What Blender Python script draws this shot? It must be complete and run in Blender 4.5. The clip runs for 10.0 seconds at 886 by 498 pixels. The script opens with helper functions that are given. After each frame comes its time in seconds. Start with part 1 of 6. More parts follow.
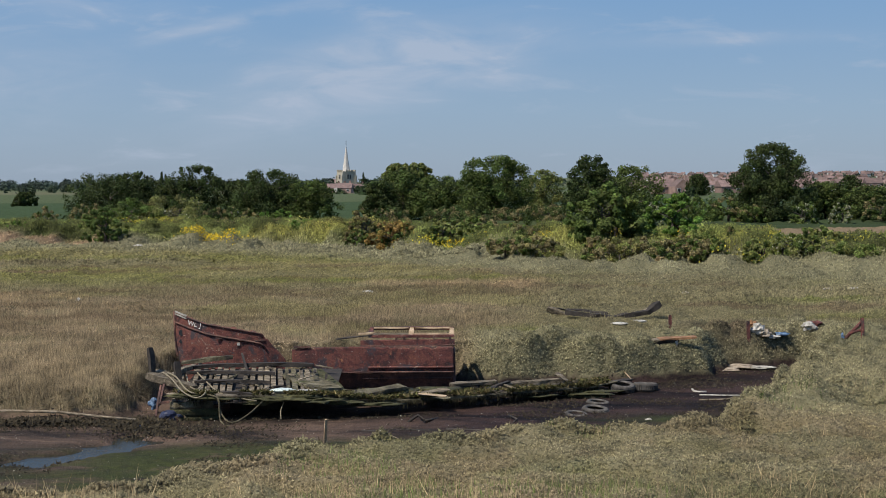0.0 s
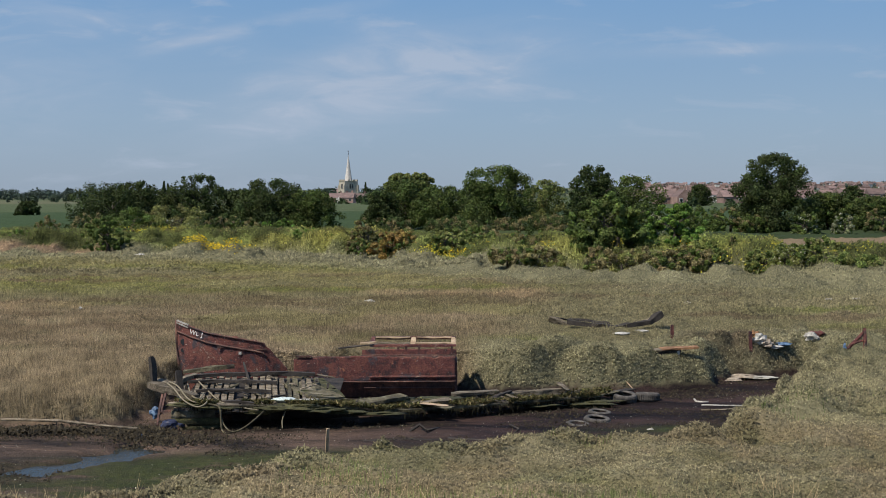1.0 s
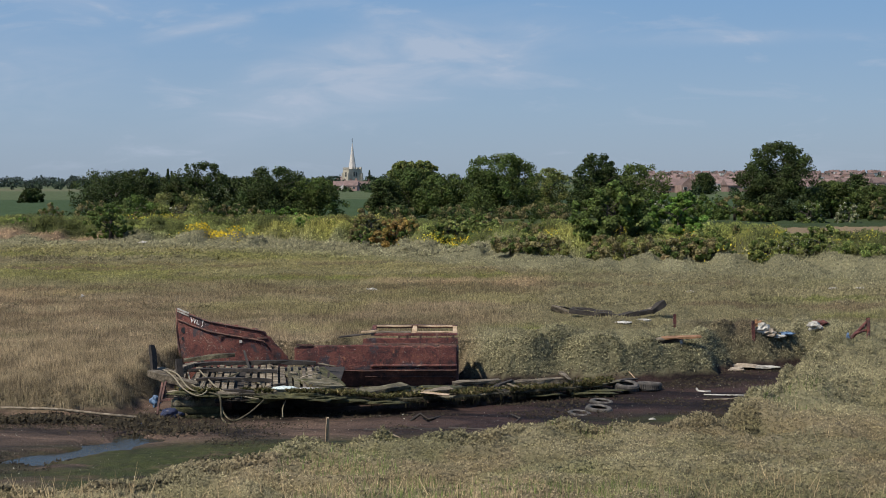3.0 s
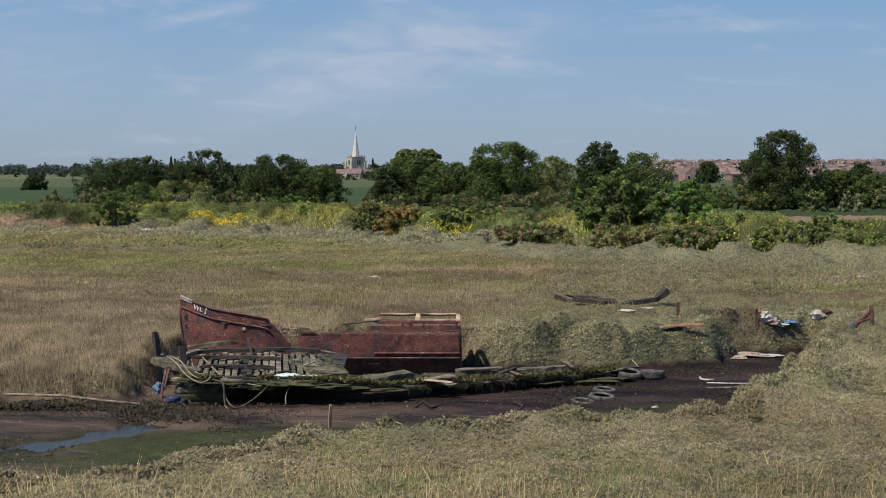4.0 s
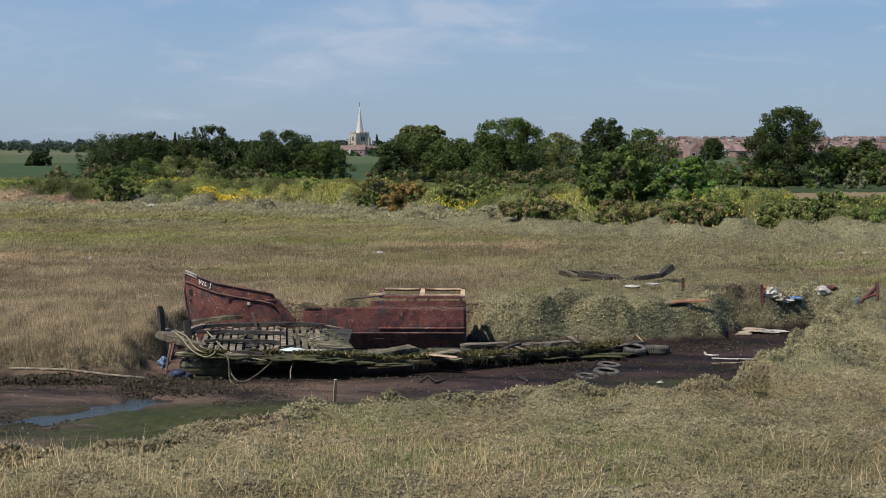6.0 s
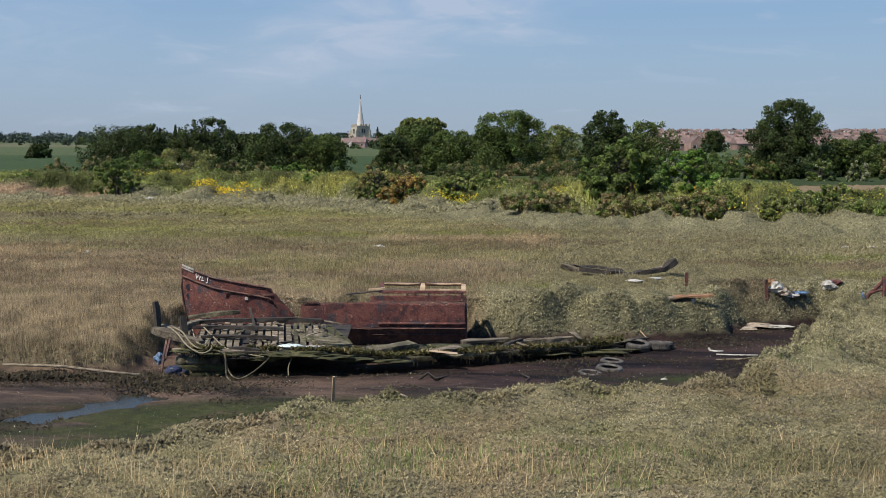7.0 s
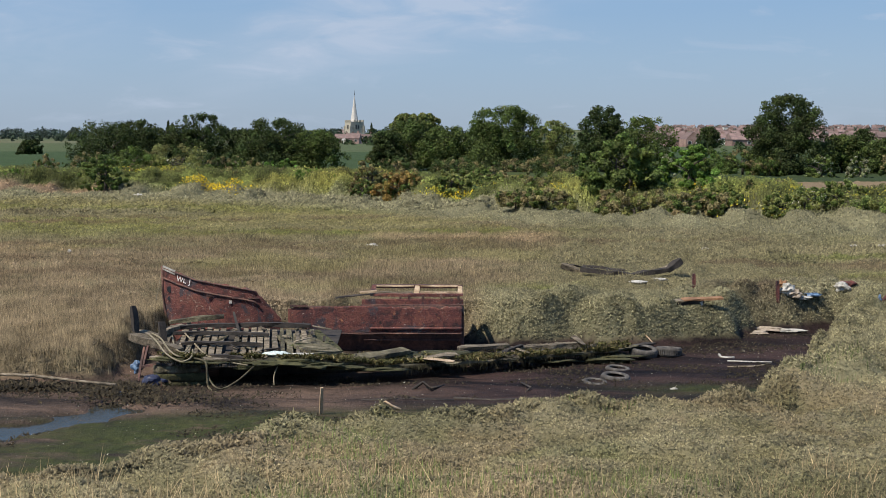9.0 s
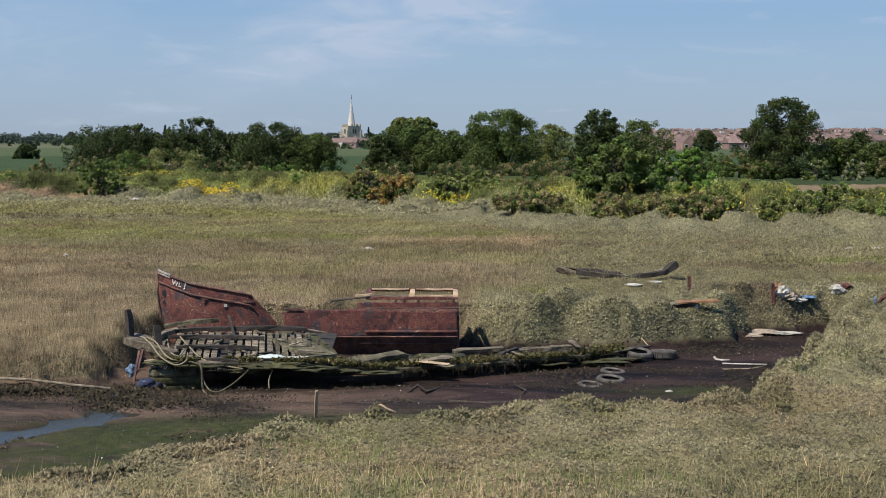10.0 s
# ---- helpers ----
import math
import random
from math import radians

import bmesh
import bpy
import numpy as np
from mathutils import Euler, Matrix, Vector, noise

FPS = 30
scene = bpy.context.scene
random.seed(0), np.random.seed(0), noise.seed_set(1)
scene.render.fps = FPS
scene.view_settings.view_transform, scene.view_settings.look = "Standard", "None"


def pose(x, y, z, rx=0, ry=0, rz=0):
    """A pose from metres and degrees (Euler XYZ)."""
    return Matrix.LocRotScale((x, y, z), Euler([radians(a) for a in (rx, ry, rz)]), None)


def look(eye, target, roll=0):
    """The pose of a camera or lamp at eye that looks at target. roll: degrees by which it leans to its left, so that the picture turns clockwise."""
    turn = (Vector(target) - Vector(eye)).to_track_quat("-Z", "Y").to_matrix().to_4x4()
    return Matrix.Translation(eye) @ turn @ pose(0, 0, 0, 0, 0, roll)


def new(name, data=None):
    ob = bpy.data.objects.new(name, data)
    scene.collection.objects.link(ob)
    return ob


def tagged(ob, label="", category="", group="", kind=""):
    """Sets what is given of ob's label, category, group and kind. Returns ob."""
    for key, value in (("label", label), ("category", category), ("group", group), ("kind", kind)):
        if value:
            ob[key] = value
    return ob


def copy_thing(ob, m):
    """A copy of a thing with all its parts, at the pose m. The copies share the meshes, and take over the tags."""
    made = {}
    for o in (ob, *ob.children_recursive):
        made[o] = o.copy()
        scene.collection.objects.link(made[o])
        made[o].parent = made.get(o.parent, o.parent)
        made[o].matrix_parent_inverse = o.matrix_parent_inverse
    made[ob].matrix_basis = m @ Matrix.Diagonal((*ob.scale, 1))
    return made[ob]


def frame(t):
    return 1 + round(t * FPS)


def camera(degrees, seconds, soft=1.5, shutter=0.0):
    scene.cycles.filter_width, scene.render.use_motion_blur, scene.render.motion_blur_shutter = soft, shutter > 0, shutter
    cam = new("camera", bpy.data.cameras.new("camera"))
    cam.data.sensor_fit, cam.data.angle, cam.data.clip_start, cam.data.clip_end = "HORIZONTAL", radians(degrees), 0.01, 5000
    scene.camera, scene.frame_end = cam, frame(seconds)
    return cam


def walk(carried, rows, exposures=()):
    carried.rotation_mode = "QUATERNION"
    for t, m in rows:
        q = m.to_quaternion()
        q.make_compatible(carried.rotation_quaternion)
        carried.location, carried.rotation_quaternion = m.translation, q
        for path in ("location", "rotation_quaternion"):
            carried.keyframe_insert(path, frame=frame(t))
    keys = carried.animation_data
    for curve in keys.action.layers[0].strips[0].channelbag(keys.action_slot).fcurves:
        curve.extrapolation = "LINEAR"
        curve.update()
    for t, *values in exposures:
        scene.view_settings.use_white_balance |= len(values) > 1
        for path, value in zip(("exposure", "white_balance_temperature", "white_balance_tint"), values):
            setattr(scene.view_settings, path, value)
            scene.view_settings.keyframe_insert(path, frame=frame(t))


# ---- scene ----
cam = camera(37.4, 10.0, 0.9)
PATH = [
    (0, (0.021, -0.283, 5.195), (0.01, 1.715, 5.096), -0.3),
    (0.5, (0.031, -0.29, 5.176), (0.019, 1.708, 5.084), -0.2),
    (1, (0.022, -0.276, 5.186), (0.008, 1.722, 5.102), -0.2),
    (1.5, (0.046, -0.254, 5.199), (0.03, 1.744, 5.119), -0.2),
    (2, (0.074, -0.235, 5.174), (0.056, 1.763, 5.091), -0.1),
    (2.5, (0.081, -0.173, 5.19), (0.062, 1.825, 5.098), -0.1),
    (4, (0.079, -0.116, 5.173), (0.054, 1.88, 5.053), -0.0),
    (4.5, (0.036, -0.13, 5.139), (0.01, 1.866, 5.011), 0.2),
    (5, (0.042, -0.135, 5.137), (0.013, 1.86, 4.998), 0.2),
    (5.5, (0.055, -0.123, 5.13), (0.025, 1.871, 4.982), 0.1),
    (7, (0.054, 0.419, 5.136), (0.022, 2.411, 4.969), 0.1),
    (7.5, (0.047, 0.939, 5.139), (0.016, 2.932, 4.969), 0.1),
    (8, (-0.014, 1.593, 5.131), (-0.042, 3.586, 4.959), 0.1),
    (8.5, (-0.033, 2.027, 5.139), (-0.058, 4.019, 4.965), 0.1),
    (9, (-0.004, 2.139, 5.096), (-0.027, 4.131, 4.923), 0.1),
    (9.5, (0.024, 2.187, 5.104), (0.004, 4.179, 4.934), 0.0),
    (10, (0.047, 2.13, 5.078), (0.028, 4.123, 4.911), 0.0),
]
EXPOSURE = ((0, 0.08), (5.5, 0.18), (10, 0.3))
walk(cam, [(t, look(eye, target, roll)) for t, eye, target, roll in PATH], EXPOSURE)

# ---- world, sun ----
SUN_ELEV, SUN_AZ = 54.0, 236.0          # degrees; azimuth clockwise from +y


def make_world():
    w = bpy.data.worlds.new("sky")
    scene.world = w
    w.use_nodes = True
    nt = w.node_tree
    nt.nodes.clear()
    N, L = nt.nodes.new, nt.links.new
    out, bg = N("ShaderNodeOutputWorld"), N("ShaderNodeBackground")
    sky = N("ShaderNodeTexSky")
    sky.sky_type = "NISHITA"
    sky.sun_disc = False
    sky.sun_elevation, sky.sun_rotation = radians(SUN_ELEV), radians(SUN_AZ)
    sky.air_density, sky.dust_density, sky.ozone_density = 1.0, 0.5, 4.0
    bg.inputs["Strength"].default_value = 0.1
    # bearing and height over the horizon
    co, sep = N("ShaderNodeTexCoord"), N("ShaderNodeSeparateXYZ")
    L(co.outputs["Generated"], sep.inputs[0])

    def op(kind, a, b=None):
        m = N("ShaderNodeMath")
        m.operation = kind
        for k, v in enumerate((a, b)):
            if v is None:
                continue
            if isinstance(v, (int, float)):
                m.inputs[k].default_value = v
            else:
                L(v, m.inputs[k])
        return m.outputs[0]

    def mix(fac, a, b):
        m = N("ShaderNodeMix")
        m.data_type = "RGBA"
        for sock, v in ((m.inputs["Factor"], fac), (m.inputs[6], a), (m.inputs[7], b)):
            if isinstance(v, (int, float)):
                sock.default_value = v
            elif isinstance(v, tuple):
                sock.default_value = (*v, 1)
            else:
                L(v, sock)
        return m.outputs[2]
    # summer haze: greyer and paler towards the horizon
    r = N("ShaderNodeValToRGB")
    el = r.color_ramp.elements
    el.new(0.5), el.new(0.5)
    for e, (p, c) in zip(el, ((0.0, (0.29, 0.375, 0.5)), (0.055, (0.27, 0.39, 0.555)), (0.15, (0.185, 0.35, 0.6)), (0.7, (0.1, 0.22, 0.48)))):
        e.position, e.color = p, (*c, 1)
    L(sep.outputs["Z"], r.inputs["Fac"])
    sc = N("ShaderNodeVectorMath")
    sc.operation = "SCALE"
    sc.inputs["Scale"].default_value = 9.1
    L(r.outputs["Color"], sc.inputs[0])
    base = mix(0.85, sky.outputs["Color"], sc.outputs["Vector"])
    # thin cirrus
    az, up = op("DIVIDE", sep.outputs["X"], op("MAXIMUM", sep.outputs["Y"], 0.05)), op("DIVIDE", sep.outputs["Z"], op("MAXIMUM", sep.outputs["Y"], 0.05))
    cv = N("ShaderNodeCombineXYZ")
    L(az, cv.inputs[0])
    L(up, cv.inputs[1])
    mp = N("ShaderNodeMapping")
    mp.inputs["Rotation"].default_value = (0, 0, radians(-14))
    mp.inputs["Scale"].default_value = (9, 34, 1)
    L(cv.outputs[0], mp.inputs["Vector"])
    n1 = N("ShaderNodeTexNoise")
    n1.inputs["Scale"].default_value, n1.inputs["Detail"].default_value = 1.3, 8
    n1.inputs["Roughness"].default_value, n1.inputs["Distortion"].default_value = 0.55, 0.5
    L(mp.outputs[0], n1.inputs["Vector"])
    total = op("MULTIPLY", op("MAXIMUM", op("SUBTRACT", n1.outputs["Fac"], 0.56), 0.0), 1.6)
    for a0, u0, ra, ru, slope, amp in ((-0.045, 0.092, 0.1, 0.026, 0.12, 0.75), (-0.1, 0.062, 0.11, 0.02, 0.25, 0.5), (-0.16, 0.125, 0.08, 0.005, 0.2, 0.7), (0.2, 0.108, 0.08, 0.005, 0.03, 0.4), (-0.02, 0.108, 0.04, 0.012, -0.25, 0.6), (-0.33, 0.08, 0.08, 0.04, 0.1, 0.35), (-0.28, 0.14, 0.07, 0.012, -0.1, 0.4)):
        da = op("SUBTRACT", az, a0)
        du = op("SUBTRACT", op("SUBTRACT", up, u0), op("MULTIPLY", da, slope))
        q = op("ADD", op("POWER", op("ABSOLUTE", op("DIVIDE", da, ra)), 2.0), op("POWER", op("ABSOLUTE", op("DIVIDE", du, ru)), 2.0))
        g = op("MULTIPLY", op("POWER", 2.718, op("MULTIPLY", q, -1.0)), amp)
        wisp = op("MINIMUM", op("MAXIMUM", op("MULTIPLY", op("SUBTRACT", n1.outputs["Fac"], 0.3), 2.2), 0.0), 1.0)
        total = op("ADD", total, op("MULTIPLY", g, wisp))
    L(mix(op("MINIMUM", op("MULTIPLY", total, 1.5), 0.72), base, (4.1, 4.75, 5.9)), bg.inputs["Color"])
    L(bg.outputs[0], out.inputs[0])


make_world()
sun = new("sun", bpy.data.lights.new("sun", "SUN"))
sun.data.energy, sun.data.angle, sun.data.color = 4.7, radians(0.53), (1.0, 0.92, 0.8)
_a, _e = radians(SUN_AZ), radians(SUN_ELEV)
sun.matrix_world = look((0, 0, 60), (-math.sin(_a) * math.cos(_e), -math.cos(_a) * math.cos(_e), 60 - math.sin(_e)))

# ---- materials ----


def base_mat(name):
    m = bpy.data.materials.new(name)
    m.use_nodes = True
    return m, m.node_tree, m.node_tree.nodes["Principled BSDF"]


def ramp(nt, fac, stops):
    r = nt.nodes.new("ShaderNodeValToRGB")
    el = r.color_ramp.elements
    while len(el) < len(stops):
        el.new(0.5)
    for e, (p, c) in zip(el, stops):
        e.position, e.color = p, (*c, 1)
    nt.links.new(fac, r.inputs["Fac"])
    return r.outputs["Color"]


def tex(nt, scale, detail=5, rough=0.6, distort=0.0, space="Object", squash=None):
    co = nt.nodes.new("ShaderNodeTexCoord")
    n = nt.nodes.new("ShaderNodeTexNoise")
    n.inputs["Scale"].default_value, n.inputs["Detail"].default_value = scale, detail
    n.inputs["Roughness"].default_value, n.inputs["Distortion"].default_value = rough, distort
    src = co.outputs[space]
    if squash:
        mp = nt.nodes.new("ShaderNodeMapping")
        mp.inputs["Scale"].default_value = squash
        nt.links.new(src, mp.inputs["Vector"])
        src = mp.outputs["Vector"]
    nt.links.new(src, n.inputs["Vector"])
    return n.outputs["Fac"]


def blend(nt, fac, a, b, mode="MIX"):
    m = nt.nodes.new("ShaderNodeMix")
    m.data_type, m.blend_type = "RGBA", mode
    for sock, v in ((m.inputs["Factor"], fac), (m.inputs[6], a), (m.inputs[7], b)):
        if hasattr(v, "links"):
            nt.links.new(v, sock)
        else:
            sock.default_value = v if isinstance(v, (int, float)) else (*v, 1)
    return m.outputs[2]


def bump(nt, bsdf, height, strength=0.4, dist=0.02):
    b = nt.nodes.new("ShaderNodeBump")
    b.inputs["Strength"].default_value, b.inputs["Distance"].default_value = strength, dist
    nt.links.new(height, b.inputs["Height"])
    nt.links.new(b.outputs["Normal"], bsdf.inputs["Normal"])


def noisy(name, stops, scale, rough=0.8, metal=0.0, fine=None, bump_s=0.4, bump_d=0.02, squash=None, distort=0.3, rand=0.0, flecks=()):
    """Colour from a ramp over coarse noise, times fine grain, with relief."""
    m, nt, b = base_mat(name)
    c = ramp(nt, tex(nt, scale, 6, 0.65, distort, squash=squash), stops)
    f = tex(nt, fine or scale * 6, 4, 0.7, squash=squash)
    g = ramp(nt, f, [(0.3, (0.6, 0.6, 0.6)), (0.7, (1.25, 1.25, 1.25))])
    c = blend(nt, 1.0, c, g, "MULTIPLY")
    for col, thr, sc2 in flecks:
        c = blend(nt, ramp(nt, tex(nt, sc2, 5, 0.7, 0.6), [(thr, (0, 0, 0)), (min(1, thr + 0.06), (1, 1, 1))]), c, col)
    if rand:
        oi = nt.nodes.new("ShaderNodeObjectInfo")
        c = blend(nt, 1.0, c, ramp(nt, oi.outputs["Random"], [(0.0, (1 - rand,) * 3), (1.0, (1 + rand,) * 3)]), "MULTIPLY")
    nt.links.new(c, b.inputs["Base Color"])
    b.inputs["Roughness"].default_value, b.inputs["Metallic"].default_value = rough, metal
    bump(nt, b, f, bump_s, bump_d)
    return m


def leafy(name, through_light=0.3, scale=0.35, spread=0.55):
    """Leaves and blades: species colour from the tint attribute, varied by place and by leaf."""
    m, nt, b = base_mat(name)
    at = nt.nodes.new("ShaderNodeAttribute")
    at.attribute_name = "tint"
    ge = nt.nodes.new("ShaderNodeNewGeometry")
    c = blend(nt, 1.0, at.outputs["Color"], ramp(nt, tex(nt, scale, 4), [(0.3, (0.75, 0.75, 0.7)), (0.7, (1.2, 1.2, 1.2))]), "MULTIPLY")
    c = blend(nt, 1.0, c, ramp(nt, ge.outputs["Random Per Island"], [(0.0, (1 - spread,) * 3), (1.0, (1 + spread, 1 + spread, 1 + spread * 0.8))]), "MULTIPLY")
    nt.links.new(c, b.inputs["Base Color"])
    b.inputs["Roughness"].default_value = 0.75
    b.inputs["Specular IOR Level"].default_value = 0.25
    tr = nt.nodes.new("ShaderNodeBsdfTranslucent")
    nt.links.new(c, tr.inputs["Color"])
    ms = nt.nodes.new("ShaderNodeMixShader")
    ms.inputs[0].default_value = through_light
    out = nt.nodes["Material Output"]
    nt.links.new(b.outputs[0], ms.inputs[1])
    nt.links.new(tr.outputs[0], ms.inputs[2])
    nt.links.new(ms.outputs[0], out.inputs["Surface"])
    return m


LEAF = leafy("leaves")
TREE_LEAF = leafy("tree_leaves", 0.25, 0.5, 0.5)


def ground_mat():
    m, nt, b = base_mat("marsh_ground")
    at = nt.nodes.new("ShaderNodeAttribute")
    at.attribute_name = "tint"
    wet = nt.nodes.new("ShaderNodeAttribute")
    wet.attribute_name = "wet"
    coarse, fine = tex(nt, 0.55, 7, 0.68, 0.6, squash=(0.6, 1.5, 1)), tex(nt, 9.0, 5, 0.7)
    veg = blend(nt, 1.0, at.outputs["Color"], ramp(nt, fine, [(0.3, (0.55, 0.55, 0.5)), (0.7, (1.2, 1.2, 1.15))]), "MULTIPLY")
    mud = ramp(nt, coarse, [(0.34, (0.014, 0.011, 0.01)), (0.43, (0.034, 0.025, 0.02)), (0.51, (0.075, 0.052, 0.039)), (0.6, (0.14, 0.094, 0.068))])
    mud = blend(nt, 1.0, mud, ramp(nt, tex(nt, 22, 4, 0.7), [(0.3, (0.55, 0.55, 0.55)), (0.7, (1.35, 1.35, 1.35))]), "MULTIPLY")
    pe = nt.nodes.new("ShaderNodeAttribute")
    pe.attribute_name = "peat"
    mud = blend(nt, pe.outputs["Fac"], mud, blend(nt, 1.0, mud, (0.36, 0.32, 0.38), "MULTIPLY"))
    # green algae film
    al = nt.nodes.new("ShaderNodeMath")
    al.operation = "MULTIPLY"
    nt.links.new(ramp(nt, tex(nt, 0.9, 5, 0.6, 0.5, squash=(0.6, 1.6, 1)), [(0.36, (0, 0, 0)), (0.5, (1, 1, 1))]), al.inputs[0])
    ga = nt.nodes.new("ShaderNodeAttribute")
    ga.attribute_name = "algae"
    nt.links.new(ga.outputs["Fac"], al.inputs[1])
    mud = blend(nt, al.outputs[0], mud, blend(nt, 1.0, (0.042, 0.05, 0.014), ramp(nt, tex(nt, 6, 5, 0.7), [(0.3, (0.45, 0.45, 0.45)), (0.7, (1.4, 1.4, 1.3))]), "MULTIPLY"))
    nt.links.new(blend(nt, wet.outputs["Fac"], veg, mud), b.inputs["Base Color"])
    mr = nt.nodes.new("ShaderNodeMapRange")
    mr.inputs["To Min"].default_value, mr.inputs["To Max"].default_value = 0.95, 0.7
    nt.links.new(wet.outputs["Fac"], mr.inputs["Value"])
    nt.links.new(mr.outputs[0], b.inputs["Roughness"])
    sp = nt.nodes.new("ShaderNodeMapRange")
    sp.inputs["To Min"].default_value, sp.inputs["To Max"].default_value = 0.12, 0.12
    nt.links.new(wet.outputs["Fac"], sp.inputs["Value"])
    nt.links.new(sp.outputs[0], b.inputs["Specular IOR Level"])
    bump(nt, b, tex(nt, 14, 6, 0.7), 0.8, 0.06)
    return m


GROUND = ground_mat()
RUST = noisy("rusted_steel", [(0.34, (0.035, 0.024, 0.026)), (0.42, (0.1, 0.036, 0.031)), (0.5, (0.15, 0.047, 0.04)), (0.57, (0.21, 0.075, 0.054)), (0.63, (0.13, 0.045, 0.036)), (0.7, (0.4, 0.27, 0.2))], 3.0, 0.85, 0.0, 30, 1.0, 0.03, distort=0.9, flecks=(((0.06, 0.045, 0.052), 0.54, 1.3), ((0.36, 0.15, 0.07), 0.63, 5.0), ((0.5, 0.4, 0.34), 0.63, 18.0), ((0.03, 0.02, 0.02), 0.62, 9.0), ((0.42, 0.32, 0.27), 0.66, 6.0)))
RUST_DARK = noisy("dark_rust", [(0.3, (0.035, 0.025, 0.025)), (0.5, (0.1, 0.05, 0.042)), (0.62, (0.18, 0.085, 0.06)), (0.75, (0.28, 0.2, 0.16))], 3.4, 0.85, 0.0, 24, 0.9, flecks=(((0.26, 0.12, 0.06), 0.64, 6.0), ((0.02, 0.018, 0.018), 0.6, 4.0), ((0.3, 0.26, 0.22), 0.66, 16.0)))
WOOD_GREY = noisy("weathered_timber", [(0.32, (0.045, 0.036, 0.025)), (0.48, (0.17, 0.135, 0.09)), (0.66, (0.36, 0.3, 0.22))], 3.0, 0.9, 0, 25, 0.8, 0.03, squash=(1, 4, 4), rand=0.35, flecks=(((0.02, 0.017, 0.014), 0.62, 9.0), ((0.08, 0.085, 0.035), 0.63, 4.0)))
WOOD_MOSS = noisy("mossy_timber", [(0.32, (0.026, 0.021, 0.015)), (0.46, (0.075, 0.064, 0.036)), (0.58, (0.15, 0.13, 0.08)), (0.72, (0.28, 0.245, 0.18))], 3.2, 0.95, 0, 26, 0.9, 0.05, rand=0.3, flecks=(((0.06, 0.065, 0.02), 0.58, 4.0), ((0.02, 0.017, 0.014), 0.64, 9.0)))
WOOD_DARK = noisy("dark_timber", [(0.3, (0.014, 0.012, 0.011)), (0.55, (0.04, 0.032, 0.026)), (0.75, (0.1, 0.08, 0.06))], 4.0, 0.85, 0, 25, 0.7, 0.01, rand=0.2)
WOOD_PALE = noisy("bare_pine", [(0.3, (0.3, 0.2, 0.11)), (0.6, (0.5, 0.37, 0.24)), (0.8, (0.6, 0.5, 0.38))], 4.0, 0.8, 0, 30, 0.4, 0.01)
MOSS = noisy("green_moss", [(0.3, (0.03, 0.03, 0.012)), (0.5, (0.066, 0.064, 0.024)), (0.75, (0.15, 0.14, 0.06))], 5.0, 0.95, 0, 30, 1.0, 0.04)
RUBBER = noisy("muddy_rubber", [(0.3, (0.03, 0.028, 0.026)), (0.55, (0.09, 0.08, 0.07)), (0.75, (0.2, 0.18, 0.155))], 5.0, 0.85, 0, 30, 0.4)
ROPE = noisy("old_rope", [(0.3, (0.16, 0.13, 0.08)), (0.7, (0.32, 0.28, 0.19))], 12, 0.9, 0, 60, 0.6, 0.01)
BARK = noisy("bark", [(0.3, (0.04, 0.032, 0.024)), (0.7, (0.12, 0.1, 0.08))], 3.0, 0.95, 0, 20, 0.8)
STONE = noisy("pale_stone", [(0.3, (0.34, 0.3, 0.24)), (0.7, (0.5, 0.46, 0.38))], 0.5, 0.9, 0, 3, 0.4, 0.1)
SPIRE = noisy("spire_shingle", [(0.3, (0.52, 0.49, 0.45)), (0.7, (0.66, 0.62, 0.57))], 0.4, 0.8, 0, 3, 0.3, 0.1)
BRICK = noisy("red_brick_wall", [(0.3, (0.2, 0.12, 0.1)), (0.7, (0.36, 0.25, 0.21))], 0.5, 0.9, 0, 4, 0.4, rand=0.3)
RENDER_WALL = noisy("white_render", [(0.3, (0.5, 0.48, 0.44)), (0.7, (0.75, 0.73, 0.69))], 0.4, 0.85, 0, 4, 0.2, rand=0.2)
TILE = noisy("roof_tile", [(0.3, (0.11, 0.08, 0.075)), (0.7, (0.25, 0.165, 0.145))], 0.5, 0.85, 0, 5, 0.4, rand=0.4)
PANE = noisy("dark_pane", [(0.3, (0.02, 0.022, 0.025)), (0.7, (0.05, 0.055, 0.06))], 1.0, 0.15)
PLASTIC = noisy("pale_plastic", [(0.3, (0.45, 0.52, 0.48)), (0.7, (0.72, 0.8, 0.76))], 3.0, 0.5, 0, 20, 0.2, 0.01)
WHITE = noisy("dirty_white", [(0.3, (0.22, 0.2, 0.17)), (0.5, (0.42, 0.4, 0.35)), (0.7, (0.6, 0.57, 0.52))], 5.0, 0.7, 0, 25, 0.3, 0.01)
BLUE = noisy("blue_plastic", [(0.3, (0.06, 0.1, 0.18)), (0.7, (0.14, 0.24, 0.38))], 4.0, 0.5, 0, 25, 0.3, 0.01)
NAVY = noisy("dark_blue_plastic", [(0.3, (0.012, 0.016, 0.045)), (0.7, (0.04, 0.05, 0.1))], 4.0, 0.5, 0, 25, 0.3, 0.01)
CARD = noisy("wet_cardboard", [(0.3, (0.22, 0.17, 0.12)), (0.7, (0.45, 0.38, 0.3))], 4.0, 0.9, 0, 25, 0.4, 0.01)
ORANGE = noisy("faded_orange", [(0.3, (0.14, 0.07, 0.03)), (0.7, (0.36, 0.19, 0.09))], 4.0, 0.8, 0, 25, 0.4, 0.01)
